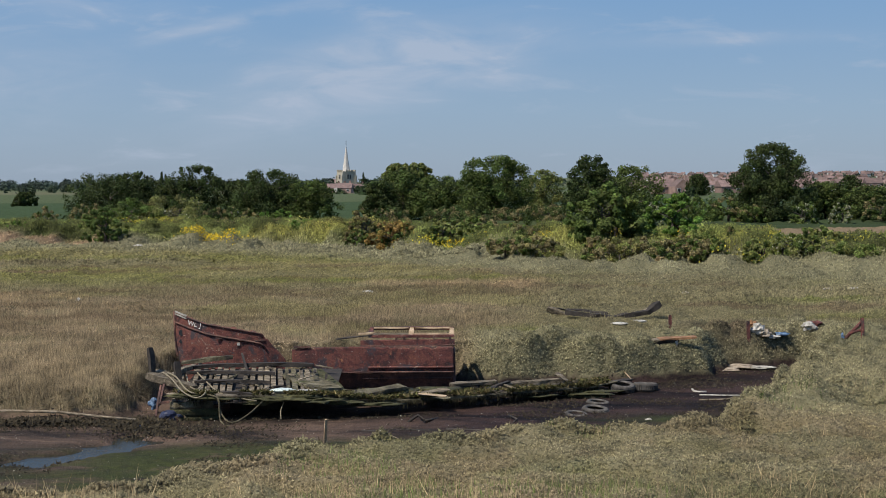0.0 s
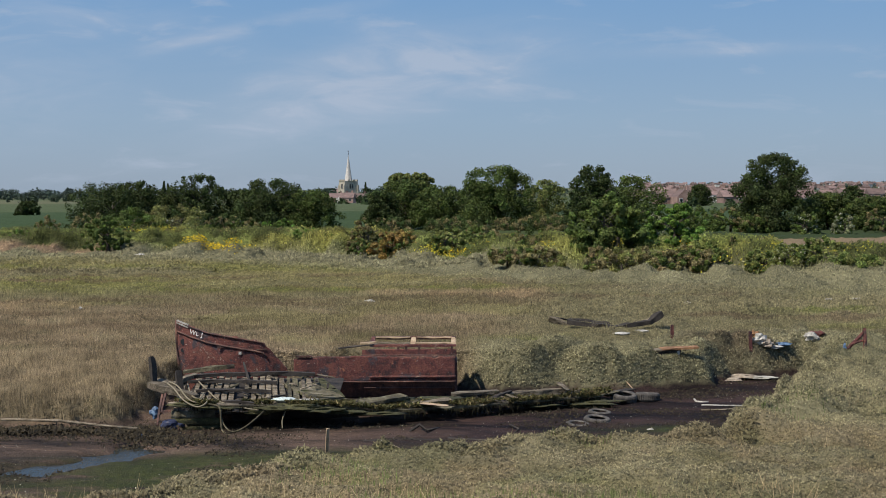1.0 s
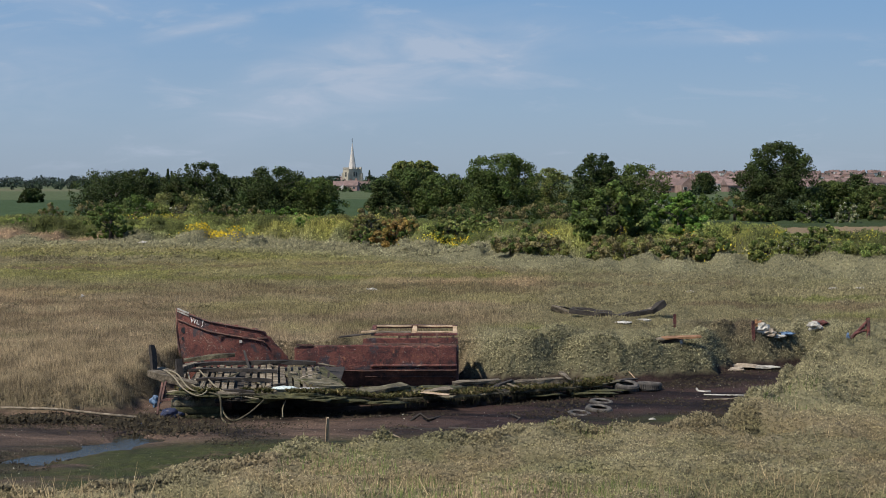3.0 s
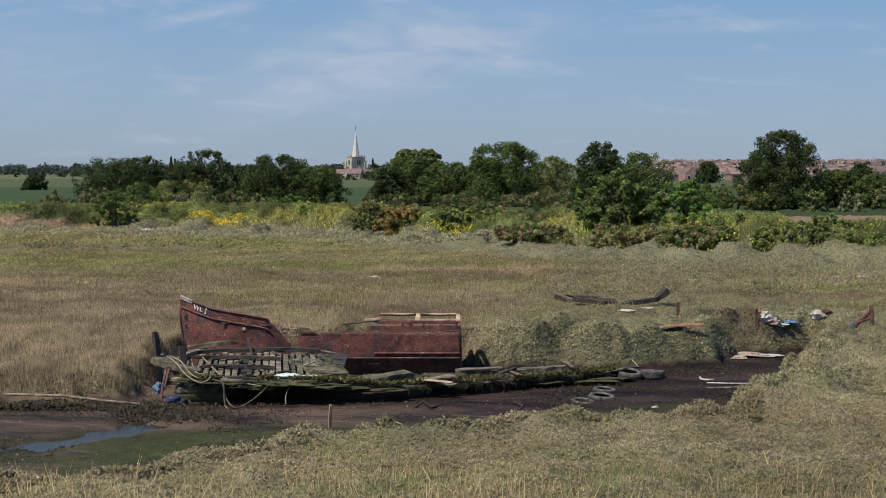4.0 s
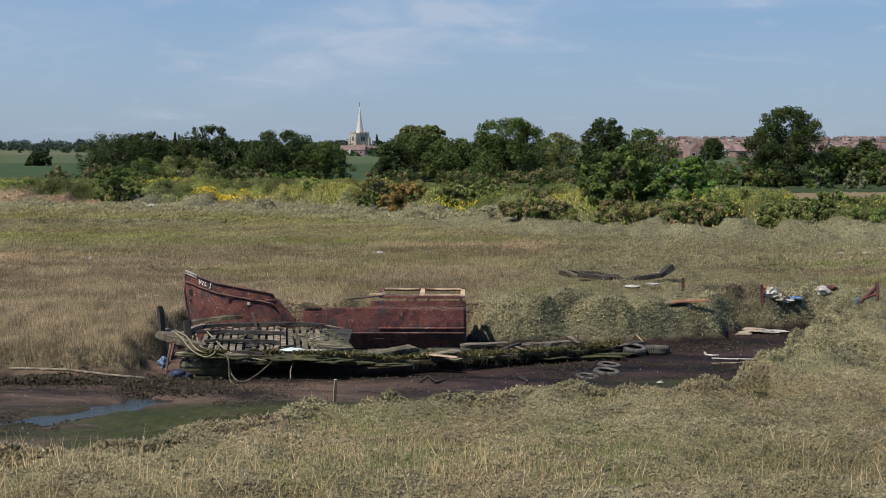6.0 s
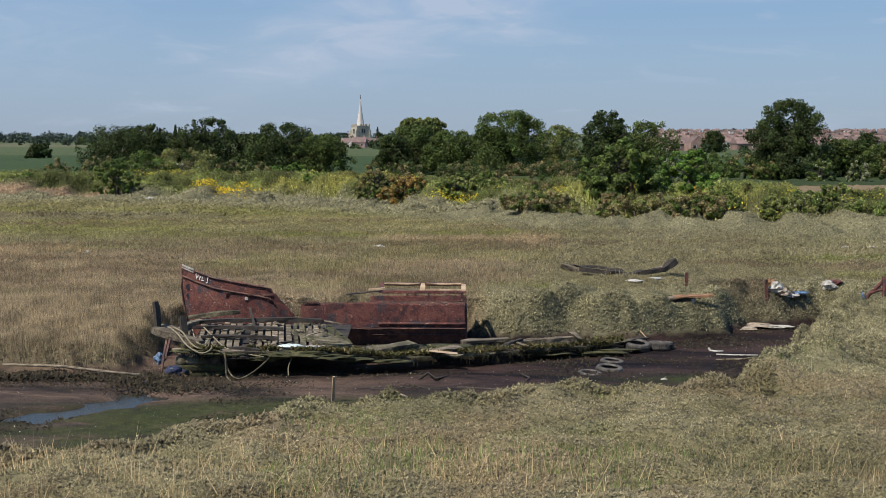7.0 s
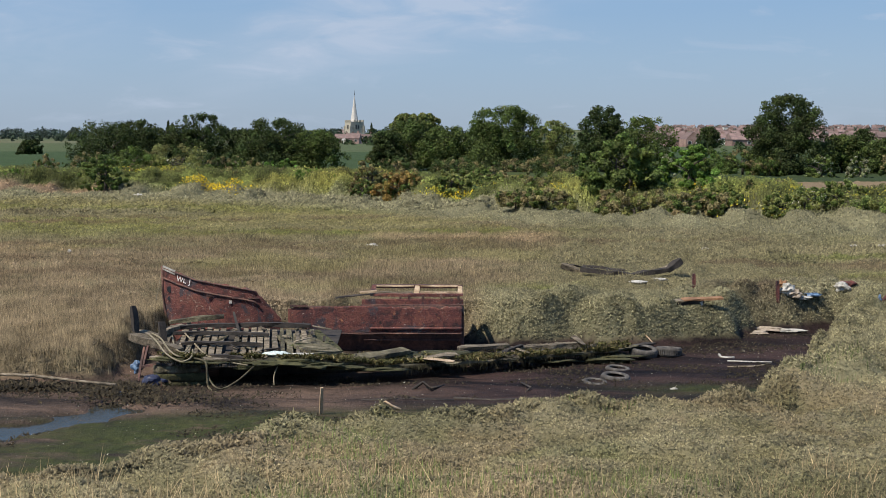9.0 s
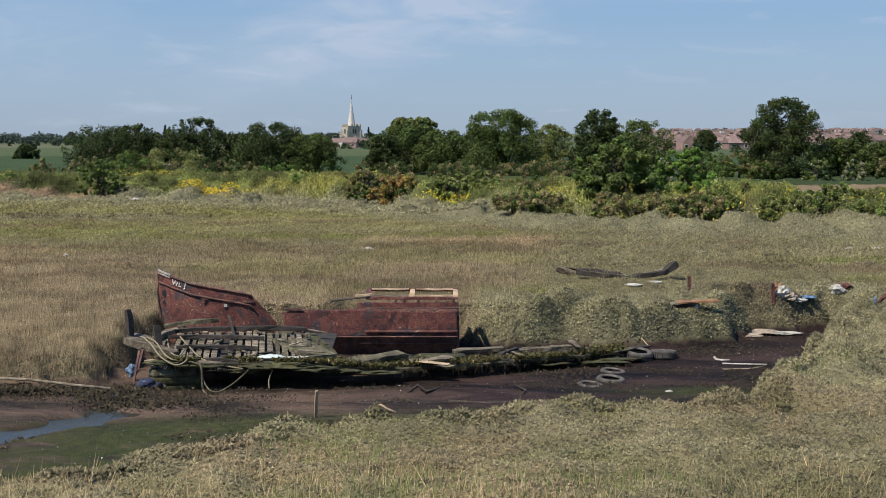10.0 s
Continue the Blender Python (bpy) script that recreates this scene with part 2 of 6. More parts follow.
PAINT = noisy("flaking_white_paint", [(0.35, (0.3, 0.25, 0.22)), (0.5, (0.75, 0.73, 0.7))], 12.0, 0.7, 0, 40, 0.2, 0.003)


def water_mat():
    m, nt, b = base_mat("creek_water")
    nt.links.new(ramp(nt, tex(nt, 1.2, 4), [(0.3, (0.018, 0.02, 0.014)), (0.7, (0.04, 0.038, 0.03))]), b.inputs["Base Color"])
    b.inputs["Roughness"].default_value = 0.14
    b.inputs["IOR"].default_value = 1.33
    bump(nt, b, tex(nt, 14, 4), 0.35, 0.015)
    return m


WATER = water_mat()

# ---- shared geometry helpers ----
rng = np.random.default_rng(7)


def link(name, me, mat, parent=None, label=""):
    if mat is not None:
        me.materials.append(mat)
    ob = new(name, me)
    if parent is not None:
        ob.parent = parent
    if label:
        ob["label"] = label
    return ob


def part(name, bm, mat, parent=None, label="", smooth=False):
    """One bmesh as one mesh object under a thing or a part."""
    me = bpy.data.meshes.new(name)
    bm.normal_update()
    bm.to_mesh(me)
    bm.free()
    if smooth:
        me.polygons.foreach_set("use_smooth", [True] * len(me.polygons))
    return link(name, me, mat, parent, label)


def thing(name, at=(0, 0, 0), label="", category="", group=""):
    ob = new(name)
    ob.empty_display_size = 0.2
    ob.location = at
    return tagged(ob, label, category, group)


def array_mesh(name, v, f, mat, parent=None, attrs=(), label="", smooth=False, normals=None):
    """A mesh from numpy arrays: v (n,3), f (m,k) with one k; attrs: (name, 'FLOAT' or 'FLOAT_COLOR', values)."""
    me = bpy.data.meshes.new(name)
    k = f.shape[1]
    me.vertices.add(len(v))
    me.vertices.foreach_set("co", np.ascontiguousarray(v, np.float32).ravel())
    me.loops.add(f.size)
    me.loops.foreach_set("vertex_index", np.ascontiguousarray(f, np.int32).ravel())
    me.polygons.add(len(f))
    me.polygons.foreach_set("loop_start", np.arange(0, f.size, k, dtype=np.int32))
    if smooth:
        me.polygons.foreach_set("use_smooth", np.ones(len(f), bool))
    for an, kind, vals in attrs:
        a = me.attributes.new(an, kind, "POINT")
        if kind == "FLOAT":
            a.data.foreach_set("value", np.ascontiguousarray(vals, np.float32))
        else:
            a.data.foreach_set("color", np.c_[vals, np.ones(len(vals))].astype(np.float32).ravel())
    if normals is not None:
        a = me.attributes.new("custom_normal", "FLOAT_VECTOR", "POINT")
        a.data.foreach_set("vector", np.ascontiguousarray(normals, np.float32).ravel())
    me.update(calc_edges=True)
    return link(name, me, mat, parent, label)


_grid = rng.random((256, 256))


def vnoise(x, y):
    xi, yi = np.floor(x).astype(int), np.floor(y).astype(int)
    fx, fy = x - xi, y - yi
    fx, fy = fx * fx * (3 - 2 * fx), fy * fy * (3 - 2 * fy)
    g = lambda a, b: _grid[a % 256, b % 256]
    return (g(xi, yi) * (1 - fx) + g(xi + 1, yi) * fx) * (1 - fy) + (g(xi, yi + 1) * (1 - fx) + g(xi + 1, yi + 1) * fx) * fy


def fbm(x, y, scale, octaves=4):
    x, y = np.asarray(x, float) * scale, np.asarray(y, float) * scale
    out, amp, tot = 0, 1.0, 0
    for k in range(octaves):
        out = out + amp * vnoise(x + 17.3 * k, y + 5.1 * k)
        tot += amp
        amp *= 0.5
        x, y = x * 2.03, y * 2.03
    return out / tot


def sstep(a, b, x):
    t = np.clip((np.asarray(x, float) - a) / (b - a), 0, 1)
    return t * t * (3 - 2 * t)


# ---- terrain: creek, marsh, sea wall, fields, hill ----
CREEK = np.array([
    (-60, 12), (-30, 15.2), (-12, 17.0), (-5.8, 18.6), (-4.9, 18.9), (-3.8, 19.6), (-3.1, 20.3), (-2.6, 21.3), (-2, 21.6), (-1.25, 22.1),
    (-0.3, 21.8), (0.3, 21.5), (0.75, 22.3), (1.5, 22.6), (2.8, 22.9), (4.05, 22.9), (4.75, 23.2), (4.95, 24.3), (5.9, 25.6), (6.95, 27.0),
    (7.2, 28.6), (8.0, 30.3), (8.9, 32.3), (9.5, 34.4), (10.5, 36.6), (10.0, 37.1), (8.8, 36.0), (7.6, 36.0), (6.8, 34.1), (6.3, 34.1), (5.4, 33.6),
    (4.35, 33.4), (2.8, 33.4), (1.4, 33.1), (0.5, 33.5), (0.2, 34.6), (-3, 35), (-6, 34.6), (-7.2, 32.6), (-7.2, 30), (-7.6, 28.6),
    (-8.5, 28.3), (-10, 28.7), (-30, 31), (-60, 36)])


def creek_exact(x, y):
    """Signed distance to the creek's edge, positive inside."""
    x, y = np.asarray(x, float), np.asarray(y, float)
    d2 = np.full(x.shape, 1e9)
    inside = np.zeros(x.shape, bool)
    for (ax, ay), (bx, by) in zip(CREEK, np.roll(CREEK, -1, 0)):
        ex, ey = bx - ax, by - ay
        t = np.clip(((x - ax) * ex + (y - ay) * ey) / (ex * ex + ey * ey), 0, 1)
        d2 = np.minimum(d2, (x - ax - t * ex) ** 2 + (y - ay - t * ey) ** 2)
        if ay != by:
            inside ^= ((ay > y) != (by > y)) & (x < ex * (y - ay) / ey + ax)
    return np.where(inside, 1, -1) * np.sqrt(d2)


_gx, _gy = np.meshgrid(np.arange(481) * 0.1 - 31, np.arange(421) * 0.1 + 4, indexing="ij")
CREEK_GRID = creek_exact(_gx, _gy)


def creek_depth(x, y):
    x, y = np.asarray(x, float), np.asarray(y, float)
    gx, gy = np.clip((x + 31) / 0.1, 0, 479.99), np.clip((y - 4) / 0.1, 0, 419.99)
    ix, iy = gx.astype(int), gy.astype(int)
    fx, fy, g = gx - ix, gy - iy, CREEK_GRID
    return (g[ix, iy] * (1 - fx) + g[ix + 1, iy] * fx) * (1 - fy) + (g[ix, iy + 1] * (1 - fx) + g[ix + 1, iy + 1] * fx) * fy


WALL_X = [-400, -60, -35, -26, -18, -7, 3, 8.4, 14.2, 21.7, 45, 200]
WALL_Y = [104, 99, 98.5, 99.5, 98, 89, 76, 72, 69, 62.5, 50, 10]


def wall_s(x, y):
    """Distance up the sea wall from its foot."""
    return (y - np.interp(x, WALL_X, WALL_Y)) * 0.85


def make_mounds():
    """Cushions of purslane along the creek edges: x, y, radius, height."""
    r = np.random.default_rng(11)
    out = []
    for x0, x1, y0, y1, d0, d1, n, tall in ((4.4, 13, 23.5, 36, -3.2, -0.2, 80, 0.2), (0.4, 12, 33.2, 39, -1.9, -0.2, 60, 0.3), (-5, 4.4, 19, 23, -0.9, -0.1, 30, 0.08)):
        x, y = r.uniform(x0, x1, n * 6), r.uniform(y0, y1, n * 6)
        d = creek_depth(x, y)
        for i in np.flatnonzero((d > d0) & (d < d1)):
            rad = r.uniform(0.35, 0.75)
            if n and all((x[i] - q[0]) ** 2 + (y[i] - q[1]) ** 2 > (0.75 * (rad + q[2])) ** 2 for q in out):
                out.append((x[i], y[i], rad, tall * r.uniform(0.7, 1.1)))
                n -= 1
    # the long pillows that overhang the inner bend: x, y, half length, half width, height
    big = ((5.35, 24.75, 0.75, 0.5, 0.36), (6.9, 25.2, 1.3, 0.45, 0.34), (8.9, 25.6, 1.2, 0.5, 0.26), (7.0, 26.9, 0.85, 0.5, 0.34), (8.6, 27.3, 0.8, 0.5, 0.28), (7.1, 28.9, 0.6, 0.5, 0.34), (8.25, 29.1, 0.75, 0.55, 0.34), (9.6, 29.4, 0.8, 0.5, 0.28), (8.6, 31.4, 0.7, 0.6, 0.32), (9.8, 32.3, 0.9, 0.6, 0.26))
    gx, gy = np.meshgrid(np.arange(402) * 0.06 - 8, np.arange(402) * 0.06 + 17, indexing="ij")
    grid = np.zeros(gx.shape)
    for mx, my, mr, mh in out:
        q = ((gx - mx) ** 2 + (gy - my) ** 2) / mr**2
        grid = np.maximum(grid, mh * np.clip(1 - q, 0, 1) ** 0.5)
    rag = fbm(gx, gy, 1.7, 3) - 0.5
    for mx, my, ra, rb, mh in big:
        q = ((gx - mx) / ra) ** 2 + ((gy - my - 0.12 * (gx - mx)) / rb) ** 2 + 1.1 * rag
        grid = np.maximum(grid, mh * np.clip(1 - q, 0, 1) ** 0.4)
    return grid


CUSHION = make_mounds()


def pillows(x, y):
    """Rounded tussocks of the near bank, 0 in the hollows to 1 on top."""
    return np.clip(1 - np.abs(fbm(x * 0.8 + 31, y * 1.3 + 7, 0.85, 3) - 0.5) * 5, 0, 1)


def height(x, y):
    x, y = np.asarray(x, float), np.asarray(y, float)
    d = np.full(x.shape, -50.0)
    near = (y > 5) & (y < 45) & (np.abs(x) < 62)
    d[near] = creek_depth(x[near], y[near])
    d = d + (fbm(x, y, 1.1, 3) - 0.5) * 0.7 * (d > -3)
    c = sstep(-0.35 - 0.1 * sstep(31, 33, y) * sstep(7, 5, x), 0.3, d)
    big, lump = fbm(x, y, 0.12, 3) - 0.5, fbm(x, y, 0.75, 3)
    rough = np.abs(fbm(x + 40, y, 0.5, 2) - 0.5) * 2
    billow = 1 - np.abs(fbm(x + 13, y * 0.8, 0.55, 3) - 0.5) * 4
    ridges = 1 - np.abs(fbm(x * 0.6 + 3, y + 20, 0.28, 3) - 0.5) * 4
    wild = 0.35 + (0.3 + 0.5 * sstep(37, 42, y)) * sstep(-2, 5, x) + 0.7 * sstep(50, 75, y)
    marsh = 0.72 + 0.2 * big + 0.16 * (lump - 0.5) + 0.1 * (fbm(x + 3, y, 2.6, 2) - 0.5) * sstep(60, 30, y) - 0.06 * rough + wild * (0.17 * np.clip(billow, -0.5, 1) + 0.13 * np.clip(ridges, -0.5, 1)) - 0.09 + 0.09 * sstep(60, 45, y) + (0.035 + 0.055 * sstep(3, -1, x)) * sstep(27.5, 26, y)
    cushion = np.zeros(x.shape)
    k = (x > -7.9) & (x < 15.9) & (y > 17.1) & (y < 40.9)
    gx, gy = (x[k] + 8) / 0.06, (y[k] - 17) / 0.06
    ix, iy = gx.astype(int), gy.astype(int)
    fx, fy = gx - ix, gy - iy
    cushion[k] = (CUSHION[ix, iy] * (1 - fx) + CUSHION[ix + 1, iy] * fx) * (1 - fy) + (CUSHION[ix, iy + 1] * (1 - fx) + CUSHION[ix + 1, iy + 1] * fx) * fy
    marsh = marsh + cushion + (0.15 * pillows(x, y) - 0.075) * sstep(29, 26, y)
    # pillowy bank edges
    edge = np.exp(-((d + 0.9) / 0.8) ** 2) * (d < 0.6)
    marsh = marsh + edge * 0.08 * sstep(0.35, 0.65, fbm(x, y, 1.3, 2))
    # the bank sinks to the mud below the grass beside the bow
    marsh = marsh - 0.22 * sstep(-4.5, -6.5, x) * sstep(34, 29.5, y) * sstep(25, 26, y)
    marsh = marsh + 0.3 * np.exp(-(((x - 2.4) / 2.3) ** 2 + ((y - 34.6) / 1.0) ** 2)) + 0.14 * np.exp(-(((x - 7.3) / 1.5) ** 2 + ((y - 37) / 0.9) ** 2)) - 0.2 * np.exp(-(((x - 4.9) / 1.7) ** 2 + ((y - 41.0) / 0.8) ** 2)) - 0.16 * np.exp(-(((x - 2.0) / 1.3) ** 2 + ((y - 38.6) / 0.7) ** 2))
    mud = 0.03 + 0.07 * (fbm(x, y, 0.45, 4) - 0.5) + 0.05 * (fbm(x, y, 2.5, 3) - 0.5) - 0.15 * np.exp(-((y - 23.7 - 1.0 * (x + 8.2) + 2.6 * (fbm(x, y, 1.2, 3) - 0.5)) / 0.55) ** 2) * sstep(-5.4, -6.4, x) * (0.3 + 1.3 * fbm(x, y, 1.1, 3)) + 0.02
    h = marsh * (1 - c) + mud * c
    s = wall_s(x, y)
    wall = np.interp(s, [-6, -2, 0, 3, 8, 11, 16, 26], [0, 0.04, 0.1, 0.5, 0.95, 1.0, 0.3, 0.15])
    hum = sstep(-9, -1, s) * sstep(8, 4, s)
    h = h + wall + hum * 0.6 * sstep(0.4, 0.75, fbm(x * 1.4, y * 0.8, 0.45, 2)) + (s > 0) * 0.25 * (fbm(x, y, 0.3, 3) - 0.5) * sstep(60, 20, s)
    az = x / np.maximum(y, 1)
    hill = (17.0 * sstep(1100, 2500, y) - 2.5 * sstep(500, 900, y)) * (0.35 * sstep(-0.16, -0.05, az) + 0.65 * sstep(-0.02, 0.14, az)) * (0.93 + 0.14 * fbm(x, y, 0.004, 2))
    return h + hill + 5 * sstep(1800, 3500, y)


def spots(x, y, sc, lo, hi):
    return sstep(lo, hi, fbm(x, y, sc, 4))


def tint_of(x, y):
    """Colour of the marsh plants by place, mostly by species."""
    x, y = np.asarray(x, float), np.asarray(y, float)
    c = np.empty(x.shape + (3,))
    c[:] = (0.245, 0.23, 0.14)

    def lay(col, w):
        c[:] = c * (1 - w[..., None]) + np.array(col) * w[..., None]
    lay((0.3, 0.272, 0.17), sstep(25, 23, y) * sstep(6, 3, x))
    lay((0.4, 0.3, 0.2), spots(x, y, 0.42, 0.46, 0.58) * sstep(26, 22.5, y) * 0.6)
    lay((0.25, 0.175, 0.125), spots(x + 20, y + 3, 0.8, 0.54, 0.64) * sstep(24, 22, y) * 0.45)
    lay((0.19, 0.21, 0.1), spots(x + 90, y * 1.4, 0.45, 0.52, 0.64) * sstep(26, 22.5, y) * 0.65)
    # near bank tussocks tinted paler on top, darker in the hollows, for relief
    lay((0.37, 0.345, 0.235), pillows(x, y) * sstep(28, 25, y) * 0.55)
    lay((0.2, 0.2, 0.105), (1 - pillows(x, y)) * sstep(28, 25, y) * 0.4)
    left = sstep(3.0, -1.0, x - (y - 35) * 0.12)
    lay((0.295, 0.243, 0.17), left * sstep(26, 30, y) * sstep(56, 48, y))
    lay((0.2, 0.165, 0.11), left * sstep(26, 30, y) * sstep(56, 48, y) * spots(x * 0.6, y + 7, 0.4, 0.52, 0.62) * 0.6)
    lay((0.4, 0.31, 0.205), sstep(44, 50, y) * sstep(62, 55, y) * spots(x, y, 0.12, 0.4, 0.6) * sstep(9, 3, x))
    lay((0.23, 0.23, 0.105), spots(x + 33, y, 0.15, 0.5, 0.62) * sstep(34, 40, y) * 0.6)
    lay((0.27, 0.255, 0.12), sstep(60, 68, y) * sstep(-1, 6, wall_s(x, y) * -1) * spots(x * 0.5, y, 0.12, 0.35, 0.55))
    lay((0.22, 0.175, 0.09), sstep(58, 62, y) * sstep(82, 74, y) * spots(x * 0.3 + 11, y, 0.25, 0.56, 0.64) * sstep(8, 0, x))
    lay((0.17, 0.13, 0.088), spots(x * 0.25 + 5, y, 0.4, 0.53, 0.62) * sstep(36, 42, y) * sstep(80, 70, y) * 0.6)
    lay((0.23, 0.24, 0.085), spots(x * 0.2 + 50, y, 0.22, 0.52, 0.62) * sstep(56, 62, y) * sstep(88, 78, y) * sstep(6, 0, x) * 0.8)
    lay((0.275, 0.27, 0.175), sstep(0.2, 1.0, x) * sstep(32, 33, y) * sstep(40, 37, y) * 0.85)
    lay((0.15, 0.115, 0.085), np.exp(-(((x - 7.9) / 1.5) ** 2 + ((y - 36.7) / 0.7) ** 2)) * 0.8)
    lay((0.34, 0.325, 0.21), sstep(4.6, 5.4, x) * sstep(23.6, 24.4, y) * sstep(33, 31, y) * sstep(12, 9.5, x) * 0.8)
    lay((0.19, 0.185, 0.12), spots(x + 61, y, 1.4, 0.57, 0.66) * 0.45)
    for px, py, rx, ry in ((2.0, 38.6, 1.5, 0.8), (11.8, 40.6, 2.2, 0.7), (-2.5, 61, 9, 1.2), (14, 47, 2.5, 0.8)):
        lay((0.16, 0.19, 0.055), np.exp(-(((x - px) / rx) ** 2 + ((y - py) / ry) ** 2)) * 0.9)
    s = wall_s(x, y)
    lay((0.27, 0.268, 0.175), sstep(-14, -6, s) * sstep(3, 1, s))
    lay((0.4, 0.29, 0.2), sstep(-4, -2, s) * sstep(2, 0, s) * sstep(-24, -28, x) * 0.9)
    lay((0.15, 0.185, 0.055), sstep(0, 2.5, s + 4 * (fbm(x, y, 0.2, 2) - 0.5) + 1.5 * sstep(2, 12, x)))
    lay((0.21, 0.215, 0.06), sstep(0, 3, s) * sstep(30, 20, s) * spots(x, y + 50, 0.18, 0.5, 0.65))
    lay((0.08, 0.11, 0.045), sstep(20, 26, s))
    lay((0.3, 0.235, 0.16), sstep(20, 24, s) * sstep(90, 93, y) * sstep(119, 117, y) * sstep(12, 16, x))
    lay((0.055, 0.085, 0.038), sstep(117, 119, y) * sstep(150, 145, y) * sstep(12, 16, x))
    lay((0.065, 0.11, 0.05), sstep(150, 170, y) * sstep(330, 320, y))
    lay((0.115, 0.155, 0.08), sstep(320, 330, y) * 0.9)
    lay((0.2, 0.2, 0.13), sstep(600, 700, y) * spots(x, y, 0.006, 0.45, 0.55) * 0.7)
    c *= (0.82 + 0.3 * fbm(x + 7, y * 1.3, 0.45, 4))[..., None]
    return c * 0.71 * np.array([1.04, 0.985, 0.95])


def fan(ys, us, x0=0.0):
    Y, U = np.meshgrid(ys, us, indexing="ij")
    return U * (Y + 14), Y


def ground_sheet():
    ys = [-10.0]
    while ys[-1] < 4200:
        y = ys[-1]
        ys.append(y + (1.0 if y < 10 else 0.11 if y < 40 else max(0.11, (y - 26) * 0.0085)))
    us = np.r_[np.linspace(-1.1, -0.47, 22)[:-1], np.linspace(-0.46, 0.46, 270), np.linspace(0.47, 1.1, 22)[1:]]
    X, Y = fan(np.array(ys), us)
    Z = height(X, Y)
    n, m = X.shape
    i = np.arange(n * m).reshape(n, m)
    f = np.stack([i[:-1, :-1], i[:-1, 1:], i[1:, 1:], i[1:, :-1]], -1).reshape(-1, 4)
    x, y = X.ravel(), Y.ravel()
    d = np.full(x.shape, -50.0)
    near = (y > 5) & (y < 45)
    d[near] = creek_depth(x[near], y[near])
    wet = sstep(0.32, 0.16, Z.ravel() + 0.1 * (fbm(x, y, 2, 2) - 0.5)) * (d > -1.5)
    algae = (sstep(26.8, 25.2, y - 0.12 * x) * sstep(-10.5, -5.5, x) * 0.95 + np.exp(-(((x - 5) / 1.6) ** 2 + ((y - 28) / 0.6) ** 2)) * 0.8) * wet
    ob = array_mesh("ground", np.c_[x, y, Z.ravel()], f, GROUND, None,
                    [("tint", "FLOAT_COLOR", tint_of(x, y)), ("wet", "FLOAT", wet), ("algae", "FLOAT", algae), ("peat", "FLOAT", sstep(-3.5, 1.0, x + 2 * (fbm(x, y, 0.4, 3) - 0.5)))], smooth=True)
    tagged(ob, "salt marsh ground with brown creek mud and grassy sea wall", "ground", kind="structure")


ground_sheet()


def water_sheet():
    bm = bmesh.new()
    pts = [(-40, 17), (-9, 19.2), (-5.6, 22.5), (-5.4, 26.2), (-7, 27.0), (-40, 29)]
    bm.faces.new([bm.verts.new((x, y, -0.012)) for x, y in pts])
    tagged(part("water", bm, WATER), "shallow water left in the creek bed at low tide", "water", kind="structure")


water_sheet()


# ---- marsh plants ----
LIGHTWARD = np.array([-0.45, -0.75, 0.48])     # the open side from which the marsh gets its sun


def soft_normals(v, x, y, z, up):
    """Winds all leaves to the light; gives shading normals between each leaf's own and that of the plant mass."""
    n = np.cross(v[:, 1] - v[:, 0], v[:, 2] - v[:, 0])
    n /= np.linalg.norm(n, axis=1)[:, None] + 1e-9
    down = n @ LIGHTWARD < 0
    v[down] = v[down][:, ::-1]
    n[down] *= -1
    e = 0.2
    g = np.c_[(z - height(x + e, y)) / e, (z - height(x, y + e)) / e, np.ones(len(x))]
    g /= np.linalg.norm(g, axis=1)[:, None]
    n = n * (1 - up) + g * up
    n /= np.linalg.norm(n, axis=1)[:, None]
    return np.repeat(n, 3, 0)


def blades(name, x, y, hgt, wid, tint, lean=0.35, label="", category="", lift=0.0, mat=None):
    """Upright blades, one triangle each."""
    n = len(x)
    z = height(x, y)
    a, l = rng.normal(size=n) * 0.6 - 0.5, rng.random(n) * 2 * np.pi
    dx, dy = np.cos(a) * wid / 2, np.sin(a) * wid / 2
    k = lean * hgt * rng.random(n)
    v = np.empty((n, 3, 3))
    v[:, 0] = np.c_[x - dx, y - dy, z - 0.03]
    v[:, 1] = np.c_[x + dx, y + dy, z - 0.03]
    v[:, 2] = np.c_[x + np.cos(l) * k, y + np.sin(l) * k, z + hgt]
    f = np.arange(3 * n).reshape(n, 3)
    nrm = soft_normals(v, x, y, z, 0.75)
    ob = array_mesh(name, v.reshape(-1, 3), f, mat or LEAF, None, [("tint", "FLOAT_COLOR", np.repeat(tint, 3, 0))], normals=nrm)
    return tagged(ob, label, category, kind="stuff")


def leaflets(name, x, y, up, size, tint, label="", category="", mat=None, long=1.6):
    """Small leaves at all angles over the ground, one triangle each."""
    n = len(x)
    z = height(x, y)
    p = np.c_[x, y, z + up]
    nn = rng.normal(size=(n, 3)) * 0.65 + LIGHTWARD + np.array([0, 0, 0.4])
    a = np.cross(nn, rng.normal(size=(n, 3)))
    a /= np.linalg.norm(a, axis=1)[:, None]
    b = np.cross(nn, a)
    b /= np.linalg.norm(b, axis=1)[:, None]
    s = size[:, None]
    v = np.stack([p - b * s * 0.5, p + b * s * 0.5, p + a * s * long], 1)
    nrm = soft_normals(v, x, y, z, 0.62)
    ob = array_mesh(name, v.reshape(-1, 3), np.arange(3 * n).reshape(n, 3), mat or LEAF, None, [("tint", "FLOAT_COLOR", np.repeat(tint, 3, 0))], normals=nrm)
    return tagged(ob, label, category, kind="stuff")


